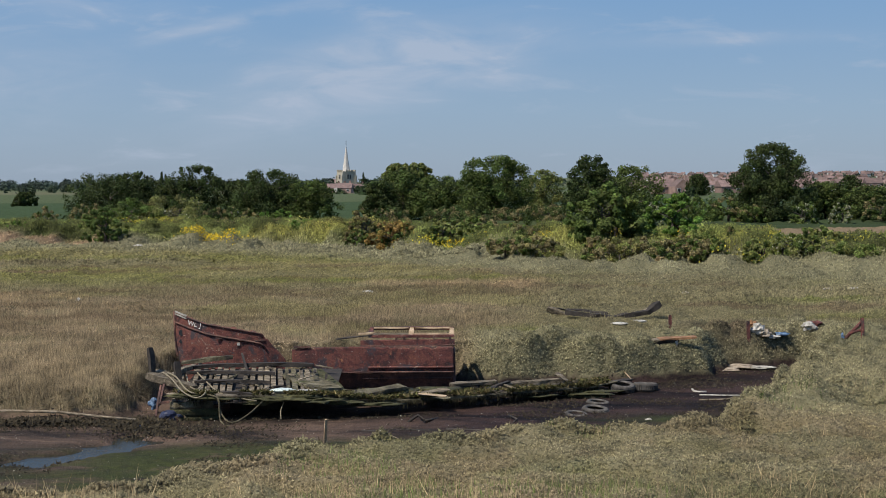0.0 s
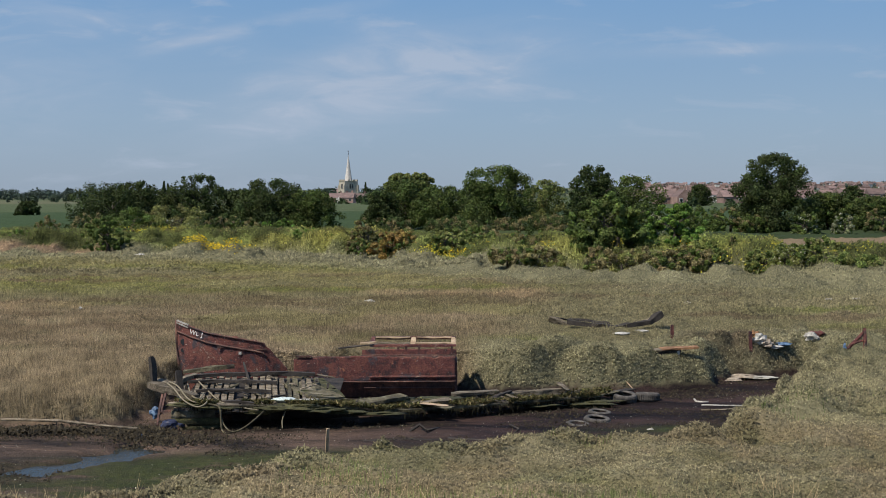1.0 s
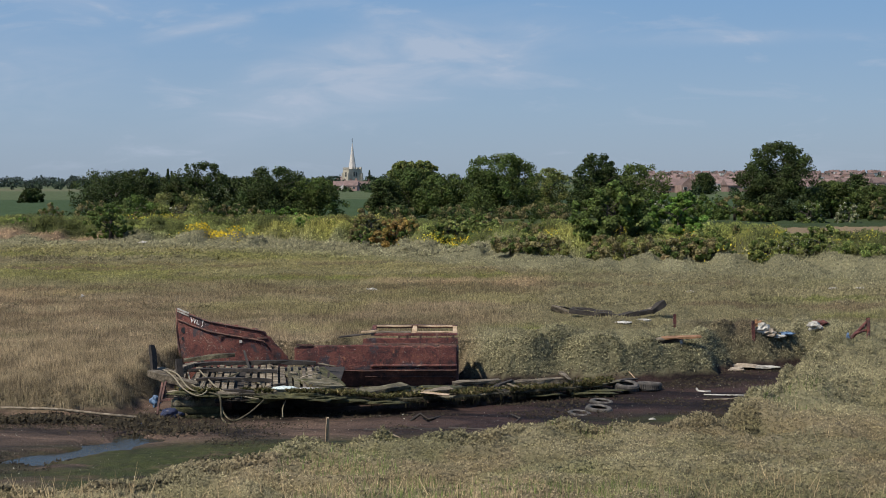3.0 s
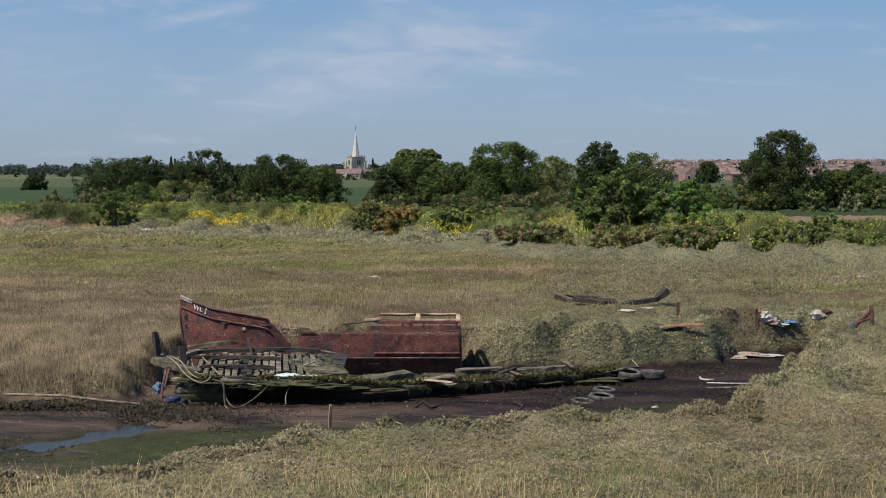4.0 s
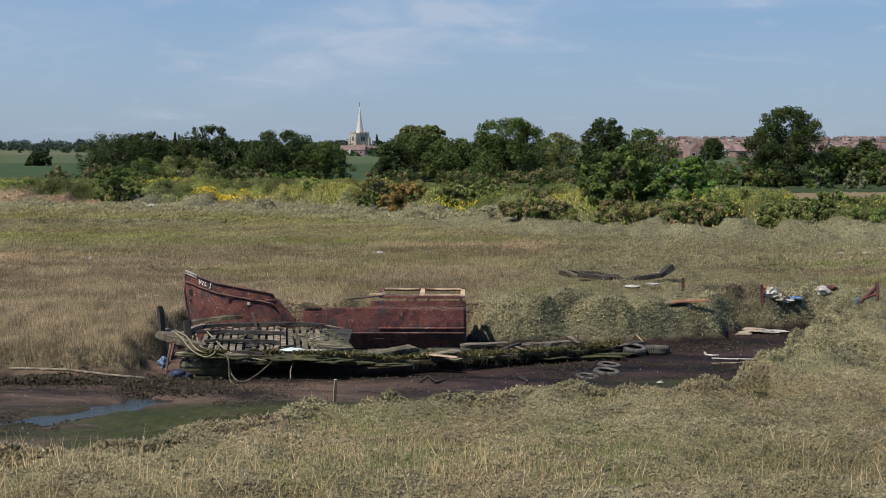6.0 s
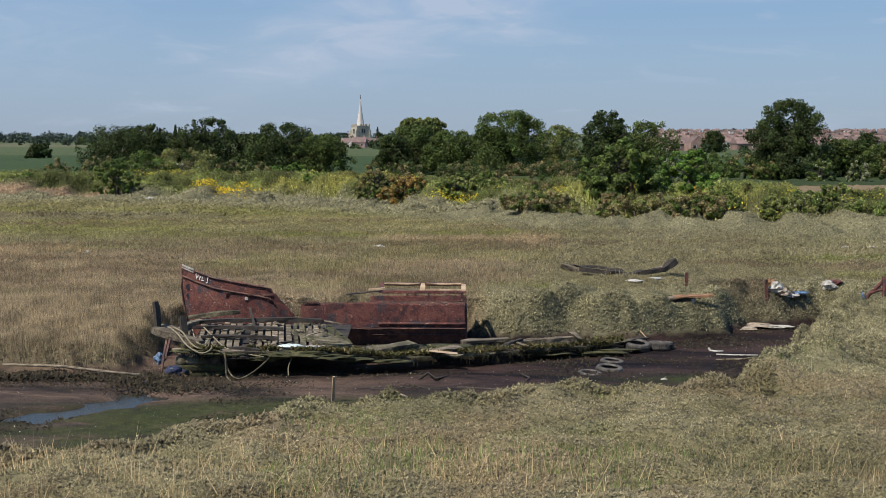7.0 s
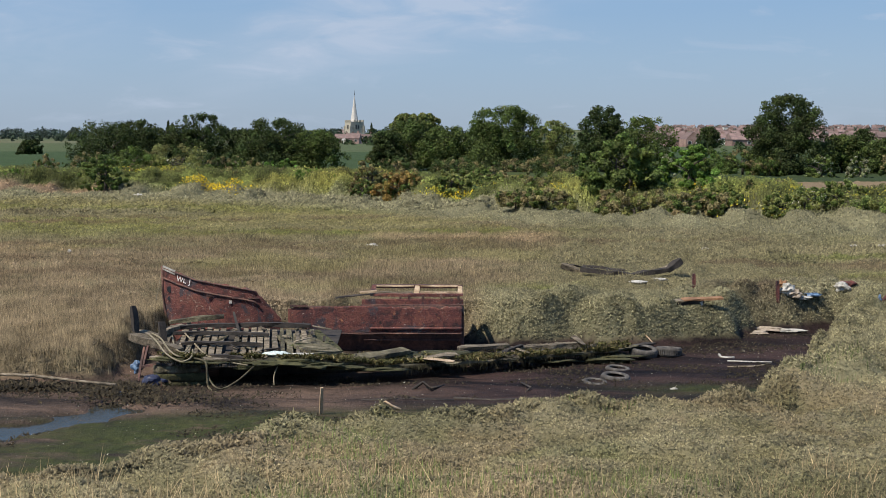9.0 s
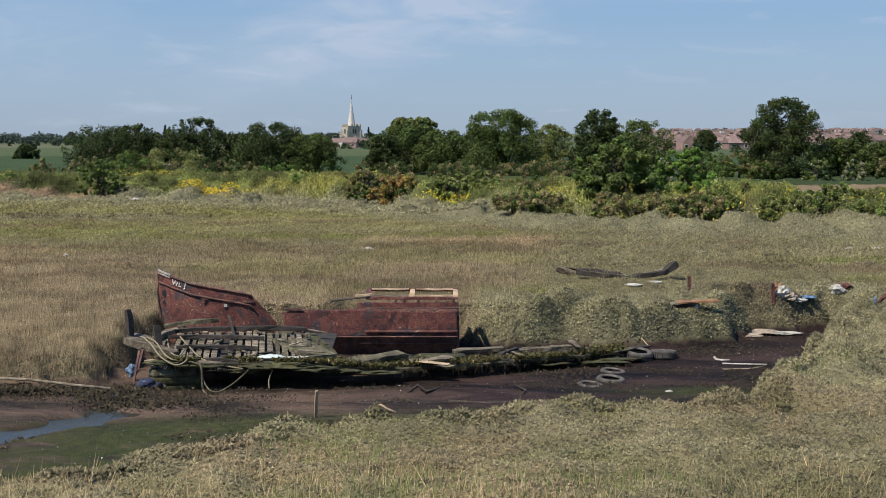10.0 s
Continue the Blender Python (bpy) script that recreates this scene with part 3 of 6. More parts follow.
def strewn(n, y0, y1, power=1.0, spread=0.38):
    """Random places over the marsh between two distances, denser nearer."""
    t = rng.random(n) ** power
    y = y0 + (y1 - y0) * t
    x = (rng.random(n) * 2 - 1) * spread * (y + 4)
    d = np.full(n, -50.0)
    near = y < 45
    d[near] = creek_depth(x[near], y[near])
    ok = (height(x, y) > 0.28) | (d < -2)
    return x[ok], y[ok]


def marsh_plants():
    # low grey-green purslane cushions
    for n, y0, y1, s, name in ((340000, 12.5, 25, 0.024, "sea_purslane"), (350000, 25, 45, 0.033, "sea_purslane"), (230000, 45, 75, 0.055, "marsh_scrub"), (130000, 75, 104, 0.1, "marsh_scrub")):
        x, y = strewn(n, y0, y1, 1.25)
        k = wall_s(x, y) < 5
        x, y = x[k], y[k]
        n = len(x)
        lump = fbm(x, y, 1.6, 2)
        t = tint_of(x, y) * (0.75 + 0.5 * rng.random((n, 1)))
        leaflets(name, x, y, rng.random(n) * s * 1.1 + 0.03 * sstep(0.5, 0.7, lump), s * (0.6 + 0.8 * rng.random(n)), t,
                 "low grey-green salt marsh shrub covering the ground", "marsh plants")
    # plants hanging over the bank sides
    n = 900000
    x, y = rng.uniform(-12, 13, n), rng.uniform(17.5, 38, n)
    d = creek_depth(x, y)
    k = (d > -0.75) & (d < np.where((y < 27) & (x < 4.6), -0.1, 0.35)) & ((x > -5) | (y < 25))
    x, y = x[k], y[k]
    k = (height(x, y) > 0.2 + 0.16 * rng.random(len(x))) & (np.abs(x) < 0.38 * (y + 3))
    x, y = x[k], y[k]
    n = len(x)
    t = tint_of(x, y) * np.where(y > 31, 1.2, 1.0)[:, None] * (0.7 + 0.55 * rng.random((n, 1)))
    leaflets("sea_purslane", x, y, rng.random(n) * 0.09, 0.034 * (0.6 + 0.8 * rng.random(n)), t, "sea purslane hanging over the creek bank", "marsh plants")
    # grass running down to the mud beside the bow
    x, y = rng.uniform(-12.5, -5.5, 60000), rng.uniform(26.8, 34.5, 60000)
    k = height(x, y) > 0.17 + 0.1 * rng.random(len(x))
    x, y = x[k], y[k]
    n = len(x)
    blades("cordgrass", x, y, (0.08 + 0.14 * rng.random(n)) * (0.5 + fbm(x, y, 1.5, 2)), np.full(n, 0.014), np.array([(0.2, 0.16, 0.108)]) * (0.35 + 0.7 * rng.random((n, 1)) + 0.6 * sstep(0.35, 0.65, fbm(x, y, 2.2, 3))[:, None]), 0.5,
           "brown cordgrass growing down the creek bank", "grass")
    # dry grass
    x, y = strewn(26000, 12.5, 27, 1.0)
    k = ((fbm(x, y, 0.3, 4) + 0.25 * rng.random(len(x))) > 0.72) & (rng.random(len(x)) < 0.25 + 0.75 * sstep(14, 18, y))
    x, y = x[k], y[k]
    n = len(x)
    blades("dry_grass", x, y, 0.09 + 0.34 * rng.random(n) ** 2, np.full(n, 0.012), np.array([(0.34, 0.265, 0.165)]) * (0.6 + 0.7 * rng.random((n, 1))), 0.9,
           "dry straw-coloured grass stalks on the bank", "grass")
    x, y = strewn(40000, 12.5, 27, 1.2)
    k = fbm(x + 90, y, 0.35, 4) > 0.6
    x, y = x[k], y[k]
    n = len(x)
    blades("green_grass", x, y, 0.07 + 0.11 * rng.random(n), np.full(n, 0.016), np.array([(0.115, 0.145, 0.05)]) * (0.65 + 0.7 * rng.random((n, 1))), 0.5,
           "tufts of fresh green grass on the bank", "grass")
    # brown cordgrass field
    x, y = strewn(330000, 27, 60, 1.1)
    left = sstep(3.0, -1.0, x - (y - 35) * 0.12)
    k = rng.random(len(x)) < left * 0.95 + 0.12
    x, y = x[k], y[k]
    n = len(x)
    blades("cordgrass", x, y, (0.06 + 0.17 * rng.random(n)) * (0.4 + 1.1 * fbm(x, y, 0.6, 2)), 0.012 + 0.01 * (y - 27) / 20, tint_of(x, y) * (0.36 + 0.75 * rng.random((n, 1)) + 0.45 * sstep(0.35, 0.65, fbm(x, y, 1.6, 3))[:, None]), 0.6,
           "brown upright cordgrass covering the marsh", "grass")
    x, y = strewn(90000, 60, 100, 1.0)
    k = wall_s(x, y) < 2
    x, y = x[k], y[k]
    n = len(x)
    blades("marsh_grass", x, y, 0.04 + 0.1 * rng.random(n), np.full(n, 0.045), tint_of(x, y) * (0.7 + 0.6 * rng.random((n, 1))), 0.6,
           "pale green and brown marsh grass", "grass")
    # rank herbs on the sea wall
    n = 300000
    x = (rng.random(n) * 2 - 1) * 42
    s = -1.2 + rng.random(n) * 12
    y = np.interp(x, WALL_X, WALL_Y) + s / 0.85
    k = rng.random(n) < sstep(0.0, 3.0, s + 4 * (fbm(x, y, 0.2, 2) - 0.5) + 1.5 * sstep(2, 12, x)) + 0.01
    x, y, s = x[k], y[k], s[k]
    n = len(x)
    tall = np.clip(0.15 + 1.6 * (fbm(x, y, 0.5, 3) - 0.3), 0.1, 0.9) * sstep(-2, 3, s + 2 * sstep(2, 12, x))
    col = tint_of(x, y) * (0.6 + 0.7 * rng.random((n, 1))) * (0.7 + 1.1 * sstep(0.35, 0.7, fbm(x, y + 9, 0.5, 3)))[:, None]
    h = n // 2
    leaflets("wall_herbs", x[:h], y[:h], tall[:h] * rng.random(h) ** 0.6, 0.05 + 0.07 * rng.random(h), col[:h], "rank green herbs on the sea wall", "herbs")
    blades("wall_grass", x[h:], y[h:], tall[h:] * (0.5 + 0.6 * rng.random(n - h)), 0.03 + 0.04 * rng.random(n - h), col[h:], 0.7, "rank green grass on the sea wall", "grass")


marsh_plants()


# ---- trees and bushes ----
def leaf_cloud(centres, radii, n, size, tint, mat, name, parent, flat=0.85, label=""):
    """A crown: leaves spread over many small clumps."""
    m = len(centres)
    w = radii**2
    who = rng.choice(m, n, p=w / w.sum())
    d = rng.normal(size=(n, 3))
    d /= np.linalg.norm(d, axis=1)[:, None]
    r = radii[who] * (0.4 + 0.75 * rng.random(n) ** 0.7)
    p = centres[who] + d * r[:, None] * np.array([1, 1, flat])
    nrm = d + rng.normal(size=(n, 3)) * 0.5 + np.array([0, 0, 0.15])
    nrm /= np.linalg.norm(nrm, axis=1)[:, None]
    a = np.cross(nrm, rng.normal(size=(n, 3)))
    a /= np.linalg.norm(a, axis=1)[:, None]
    b = np.cross(nrm, a)
    s = (size * (0.5 + rng.random(n)))[:, None]
    v = np.stack([p - b * s * 0.32, p + a * s * 0.5, p + b * s * 0.32, p - a * s * 0.5], 1)
    t = np.repeat(tint[who] if tint.ndim == 2 and len(tint) == m else np.broadcast_to(tint, (n, 3)), 4, 0)
    return array_mesh(name, v.reshape(-1, 3), np.arange(4 * n).reshape(n, 4), mat, parent, [("tint", "FLOAT_COLOR", t)], label, normals=np.repeat(nrm, 4, 0))


def tube(bm, pts, radii, seg=7):
    """A tapered round tube along points."""
    rings = []
    pts = [Vector(p) for p in pts]
    for i, (p, r) in enumerate(zip(pts, radii)):
        t = (pts[min(i + 1, len(pts) - 1)] - pts[max(i - 1, 0)]).normalized()
        a = t.orthogonal().normalized() if i == 0 else (a - t * a.dot(t)).normalized()
        b = t.cross(a)
        rings.append([bm.verts.new(p + (a * math.cos(k * 2 * math.pi / seg) + b * math.sin(k * 2 * math.pi / seg)) * r) for k in range(seg)])
    for q, w in zip(rings, rings[1:]):
        for k in range(seg):
            bm.faces.new((q[k], q[(k + 1) % seg], w[(k + 1) % seg], w[k]))
    bm.faces.new(rings[0][::-1])
    bm.faces.new(rings[-1])


GREENS = {"dark": (0.045, 0.064, 0.019), "mid": (0.072, 0.1, 0.026), "light": (0.14, 0.16, 0.05), "olive": (0.14, 0.145, 0.05), "bright": (0.085, 0.145, 0.028),
          "rust": (0.22, 0.15, 0.05), "brown": (0.165, 0.14, 0.068), "grey": (0.17, 0.185, 0.105)}


def tree(name, x, y, top_z, w, low=0.25, colour="dark", leaves=6000, leaf=0.25, lobes=110, flowers=0.0, flower_col=(0.6, 0.58, 0.5), label="", category="tree", group="", trunks=1, peak=0.0):
    z0 = float(height(np.array([x]), np.array([y]))[0])
    h = max(0.5, top_z - z0)
    ob = thing(name, (x, y, z0), label, category, group)
    local = np.random.default_rng(int(abs(x * 37 + y * 91)) + 3)
    bm = bmesh.new()
    for k in range(trunks):
        bx, by = (local.random(2) - 0.5) * w * 0.25 * (trunks > 1)
        top = h * (0.55 + 0.1 * local.random())
        lean = (local.random(2) - 0.5) * w * 0.12
        tube(bm, [(bx, by, -0.3), (bx + lean[0] * 0.3, by + lean[1] * 0.3, top * 0.4), (bx + lean[0], by + lean[1], top)], [0.035 * h + 0.03, 0.026 * h + 0.02, 0.012 * h])
        for j in range(5):
            a = j * 1.26 + local.random()
            zz = top * (0.35 + 0.12 * j)
            f = zz / top
            s = Vector((bx + lean[0] * f, by + lean[1] * f, zz))
            tube(bm, [s, s + Vector((math.cos(a) * w * 0.17, math.sin(a) * w * 0.17, h * 0.12)), s + Vector((math.cos(a) * w * 0.33, math.sin(a) * w * 0.33, h * 0.2))], [0.014 * h, 0.01 * h, 0.004 * h], 5)
    part("trunk", bm, BARK, ob, smooth=True)
    # lobes of the crown on an uneven dome; bushes are low heaps
    c, r = [], []
    heap = category == "bush"
    lobes = int(lobes * (1.7 if heap else 1.6))
    ch = h * (1 - low)
    wob = [local.random() * 6.28 for _ in range(4)]
    for k in range(lobes):
        u, a = local.random() ** (1.25 if heap else 0.9), local.random() * 2 * np.pi
        zz = low * h + ch * (0.05 + 0.9 * u)
        prof = max(0.05, 1 - abs((u - 0.3) / 0.74) ** 2.5) ** 0.5 if not peak else min(0.97, (1.08 - u) ** peak)
        prof *= 1 + (0.22 if heap else 0.12) * math.sin(2 * a + wob[0]) + 0.1 * math.sin(3 * a + 5 * u + wob[1])
        rad = w * (0.045 + (0.05 if heap else 0.065) * local.random()) * (1 - 0.25 * u)
        rr = max(0.0, w * (0.56 if heap else 0.53) * prof - rad * 0.6) * local.random() ** 0.36
        c.append((math.cos(a) * rr, math.sin(a) * rr, min(zz, h - rad * 0.8) * (1 + (0.1 * math.sin(2.3 * a + wob[2]) if heap else 0.0))))
        r.append(rad)
    for k in range(0 if heap else 10):
        u, a = 0.1 + 0.6 * local.random(), local.random() * 6.28
        c.append((math.cos(a) * w * 0.2 * (1 - 0.5 * u), math.sin(a) * w * 0.2 * (1 - 0.5 * u), low * h + ch * u))
        r.append(w * 0.17)
    c, r = np.array(c), np.array(r)
    lobes = len(c)
    leaves, leaf = (leaves * 1.7, leaf * 0.65) if heap else (leaves * 1.8, leaf * 0.85)
    shade = local.random((lobes, 1))
    tint = np.array(GREENS[colour]) * (1.45 if heap else 1.08) * (0.7 + 0.6 * shade) * (1 + 0.16 * (local.random((lobes, 3)) - 0.5))
    if heap:
        mixed = local.random(lobes) < (0.35 if h < 2.4 else 0.0)
        tint[mixed] = np.array(GREENS["brown" if colour in ("olive", "dark", "mid") else "mid"]) * (1.1 + 0.6 * shade[mixed])
    crown = leaf_cloud(c, r, int(leaves * 1.4), leaf, tint, TREE_LEAF, "crown", ob)
    if flowers:
        k = rng.random(lobes) < 0.5
        k[0] = True
        leaf_cloud(c[k], r[k] * 1.06, int(leaves * flowers), leaf * 0.7, np.array(flower_col), TREE_LEAF, "blossom", ob, label="clusters of small flowers")
    return ob



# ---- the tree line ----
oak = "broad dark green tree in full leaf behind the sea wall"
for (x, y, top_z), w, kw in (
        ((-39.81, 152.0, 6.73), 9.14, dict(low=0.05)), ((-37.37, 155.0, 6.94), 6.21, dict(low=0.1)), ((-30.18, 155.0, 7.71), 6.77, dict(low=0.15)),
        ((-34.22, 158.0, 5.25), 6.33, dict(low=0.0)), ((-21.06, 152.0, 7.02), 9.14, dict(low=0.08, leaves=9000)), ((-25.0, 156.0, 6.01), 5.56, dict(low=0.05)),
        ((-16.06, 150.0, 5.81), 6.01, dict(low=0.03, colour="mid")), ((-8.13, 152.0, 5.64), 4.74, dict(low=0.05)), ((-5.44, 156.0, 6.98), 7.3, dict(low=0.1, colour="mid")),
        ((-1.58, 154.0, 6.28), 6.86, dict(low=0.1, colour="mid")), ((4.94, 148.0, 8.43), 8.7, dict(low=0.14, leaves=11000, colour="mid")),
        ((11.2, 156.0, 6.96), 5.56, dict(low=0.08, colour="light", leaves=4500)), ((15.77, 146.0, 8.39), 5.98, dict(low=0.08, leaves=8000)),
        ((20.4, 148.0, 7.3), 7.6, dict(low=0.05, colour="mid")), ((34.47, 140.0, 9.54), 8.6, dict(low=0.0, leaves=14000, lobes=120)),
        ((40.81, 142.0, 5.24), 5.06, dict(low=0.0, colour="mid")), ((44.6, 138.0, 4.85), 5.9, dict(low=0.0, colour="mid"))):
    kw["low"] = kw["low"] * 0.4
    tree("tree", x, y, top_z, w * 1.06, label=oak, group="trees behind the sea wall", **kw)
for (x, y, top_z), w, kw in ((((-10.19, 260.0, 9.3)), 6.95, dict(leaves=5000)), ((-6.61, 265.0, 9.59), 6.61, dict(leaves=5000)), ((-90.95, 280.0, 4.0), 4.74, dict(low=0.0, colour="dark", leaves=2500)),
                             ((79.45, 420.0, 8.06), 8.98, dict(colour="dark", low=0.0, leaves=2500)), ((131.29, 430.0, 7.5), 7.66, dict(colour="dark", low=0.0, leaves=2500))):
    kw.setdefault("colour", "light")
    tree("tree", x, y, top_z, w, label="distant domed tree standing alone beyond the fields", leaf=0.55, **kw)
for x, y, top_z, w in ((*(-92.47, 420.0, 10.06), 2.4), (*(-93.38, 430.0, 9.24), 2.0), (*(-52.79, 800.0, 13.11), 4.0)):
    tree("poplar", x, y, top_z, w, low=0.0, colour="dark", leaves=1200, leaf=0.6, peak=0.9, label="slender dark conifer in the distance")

# hawthorn, gorse and bramble in front of the trees and on the wall
shrub = dict(category="bush", trunks=3, lobes=50)
for name, (x, y, top_z), w, label, kw in (
        ("hawthorn", (-29.19, 136.0, 3.95), 7.88, "olive hawthorn thicket with cream blossom", dict(low=0.0, colour="olive", flowers=0.05, leaves=6000)),
        ("hawthorn", (-32.54, 134.0, 3.87), 5.97, "grey-green hawthorn thicket below the trees", dict(low=0.0, colour="mid", flowers=0.02, leaves=5000)),
        ("hawthorn", (-25.5, 118.0, 2.89), 1.16, "small hawthorn covered in white blossom", dict(low=0.0, colour="grey", flowers=0.5, leaves=1200, leaf=0.22)),
        ("hawthorn", (-19.69, 126.0, 2.8), 3.37, "hawthorn bush with white blossom", dict(low=0.0, colour="mid", flowers=0.12, leaves=3000)),
        ("bush", (-16.43, 124.0, 2.82), 3.31, "bright green bush on the back of the wall", dict(low=0.0, colour="bright", leaves=2500)),
        ("bush", (-26.19, 98.44, 3.63), 2.81, "dark rounded bush on the sea wall", dict(low=0.0, colour="mid", leaves=4500, leaf=0.22)),
        ("bush", (-39.7, 128.0, 3.09), 2.85, "low brown scrub beside the field", dict(low=0.0, colour="brown", leaves=1500)),
        ("bush", (-6.05, 89.6, 3.53), 2.39, "olive and rust bush on the sea wall", dict(low=0.0, colour="olive", leaves=4000, leaf=0.22, flowers=0.1, flower_col=(0.2, 0.1, 0.03))),
        ("bush", (-6.2, 88.0, 2.2), 1.7, "dark bush at the foot of the wall", dict(low=0.0, colour="mid", leaves=2200, leaf=0.2)),
        ("bush", (-3.6, 85.8, 2.75), 2.9, "rust-brown bush on the sea wall", dict(low=0.0, colour="rust", leaves=5500, leaf=0.19, flowers=0.1, flower_col=(0.3, 0.13, 0.03))),
        ("bush", (1.82, 85.69, 3.12), 2.9, "dark green bramble on top of the wall", dict(low=0.0, colour="mid", leaves=3500, leaf=0.22)),
        ("bush", (-0.21, 82.78, 2.98), 2.21, "green bramble on top of the wall", dict(low=0.0, colour="light", leaves=2500, leaf=0.22)),
        ("bush", (3.35, 72.0, 2.2), 2.6, "olive brown bramble low on the wall", dict(low=0.0, colour="brown", leaves=3500, leaf=0.17)),
        ("bush", (5.0, 72.9, 2.2), 2.7, "dark green and brown bramble", dict(low=0.0, colour="olive", leaves=3500, leaf=0.17)),
        ("tree", (9.05, 74.84, 5.09), 4.67, "olive green tree leaning over the wall", dict(low=0.0, colour="mid", leaves=9000, leaf=0.24, flowers=0.06, flower_col=(0.12, 0.14, 0.03))),
        ("bush", (13.06, 76.95, 4.6), 2.88, "bright green bush beside the wall top", dict(low=0.0, colour="bright", leaves=6500, leaf=0.22)),
        ("bush", (8.26, 72.2, 2.2), 2.3, "brown and green bramble on the wall", dict(low=0.0, colour="brown", leaves=3500, leaf=0.16)),
        ("bush", (9.4, 69.8, 2.25), 3.2, "olive bramble with brown stems", dict(low=0.0, colour="olive", leaves=4500, leaf=0.16)),
        ("bush", (11.5, 68.9, 2.15), 2.4, "dark bramble with brown stems", dict(low=0.0, colour="brown", leaves=3000, leaf=0.16)),
        ("bush", (13.5, 69.5, 2.2), 2.6, "green bramble at the foot of the wall", dict(low=0.0, colour="mid", leaves=4500, leaf=0.16)),
        ("bush", (15.71, 72.81, 2.73), 0.52, "small dark sapling on the wall", dict(low=0.0, colour="dark", leaves=700, leaf=0.14)),
        ("bush", (17.3, 66.6, 2.6), 2.2, "cow parsley with white flower heads", dict(low=0.0, colour="light", leaves=3500, leaf=0.13, flowers=0.14)),
        ("bush", (18.6, 66.0, 2.9), 1.9, "green bush among tall herbs", dict(low=0.0, colour="light", leaves=4000, leaf=0.15)),
        ("bush", (16.04, 67.42, 2.23), 1.8, "yellow-green herbs on the wall", dict(low=0.0, colour="light", leaves=3000, leaf=0.13)),
        ("bush", (19.9, 64.4, 2.1), 2.6, "yellow-green herbs on the wall", dict(low=0.0, colour="light", leaves=3500, leaf=0.13)),
        ("hawthorn", (35.31, 130.0, 3.34), 2.9, "hawthorn with heavy white blossom", dict(low=0.0, colour="mid", flowers=0.2, leaves=2500)),
        ("hawthorn", (38.25, 128.0, 3.02), 2.39, "grey-green hawthorn with white blossom", dict(low=0.0, colour="grey", flowers=0.2, leaves=2500)),
        ("hawthorn", (18.62, 120.0, 3.35), 1.6, "hawthorn with white blossom", dict(low=0.0, colour="grey", flowers=0.3, leaves=1500)),
        ("bush", (26.55, 140.0, 3.74), 4.99, "dark green hedge bush along the field", dict(low=0.0, colour="mid", leaves=4000)),
        ("bush", (29.57, 140.0, 3.48), 3.74, "dark green hedge bush along the field", dict(low=0.0, colour="mid", leaves=3000)),
        ("bush", (31.83, 138.0, 2.9), 4.3, "dark green hedge bush along the field", dict(low=0.0, colour="mid", leaves=3000)),
        ("bush", (43.53, 132.0, 3.61), 3.53, "dark green hedge bush along the field", dict(low=0.0, colour="dark", leaves=3000)),
        ("bush", (-6.42, 140.0, 2.7), 4.99, "dark undergrowth below the trees", dict(low=0.0, colour="dark", leaves=3000)),
        ("bush", (-0.37, 142.0, 2.75), 5.69, "dark undergrowth below the trees", dict(low=0.0, colour="dark", leaves=3000)),
        ("bush", (5.19, 143.0, 2.58), 5.73, "dark undergrowth below the trees", dict(low=0.0, colour="dark", leaves=3000)),
        ("bush", (10.68, 142.0, 2.82), 5.69, "dark undergrowth below the trees", dict(low=0.0, colour="dark", leaves=3000)),
        ("bush", (-25.21, 140.0, 3.16), 4.99, "dark undergrowth below the trees", dict(low=0.0, colour="dark", leaves=3000)),
        ("bush", (-38.56, 140.0, 3.23), 4.37, "dark undergrowth below the trees", dict(low=0.0, colour="dark", leaves=2500))):
    tree(name, x, y, top_z, w, label=label, **{**shrub, **kw})


def wall_brambles():
    local = random.Random(21)
    kinds = (("mid", "green bramble bush on the sea wall"), ("olive", "olive bramble bush on the sea wall"), ("brown", "brownish bramble bush on the sea wall"), ("light", "fresh green herbs on the sea wall"), ("bright", "bright green nettles on the sea wall"), ("light", "fresh green herbs on the sea wall"))
    for k in range(32):
        x = -38 + k * 1.95 + local.uniform(-0.6, 0.6)
        s = local.uniform(3.0, 8.5) - (1.5 if x > 3 else 0)
        y = float(np.interp(x, WALL_X, WALL_Y)) + s / 0.85
        z = float(height(np.array([x]), np.array([y]))[0])
        col, lab = local.choice(kinds)
        tree("bush", x, y, z + local.uniform(0.5, 1.0), local.uniform(1.4, 3.2), low=0.0, colour=col, leaves=1200, leaf=0.15, lobes=20, label=lab, category="bush", group="brambles on the sea wall", trunks=2)


wall_brambles()


def flower_patch(x, y, w, d, n, col, label):
    fx, fy = x + rng.normal(size=n) * w * 0.4, y + rng.normal(size=n) * d * 0.4
    leaflets("wild_flowers", fx, fy, 0.2 + 0.45 * rng.random(n), np.full(n, 0.09), np.array([col]) * (0.45 + 0.7 * rng.random((n, 1))), label, "flowers")


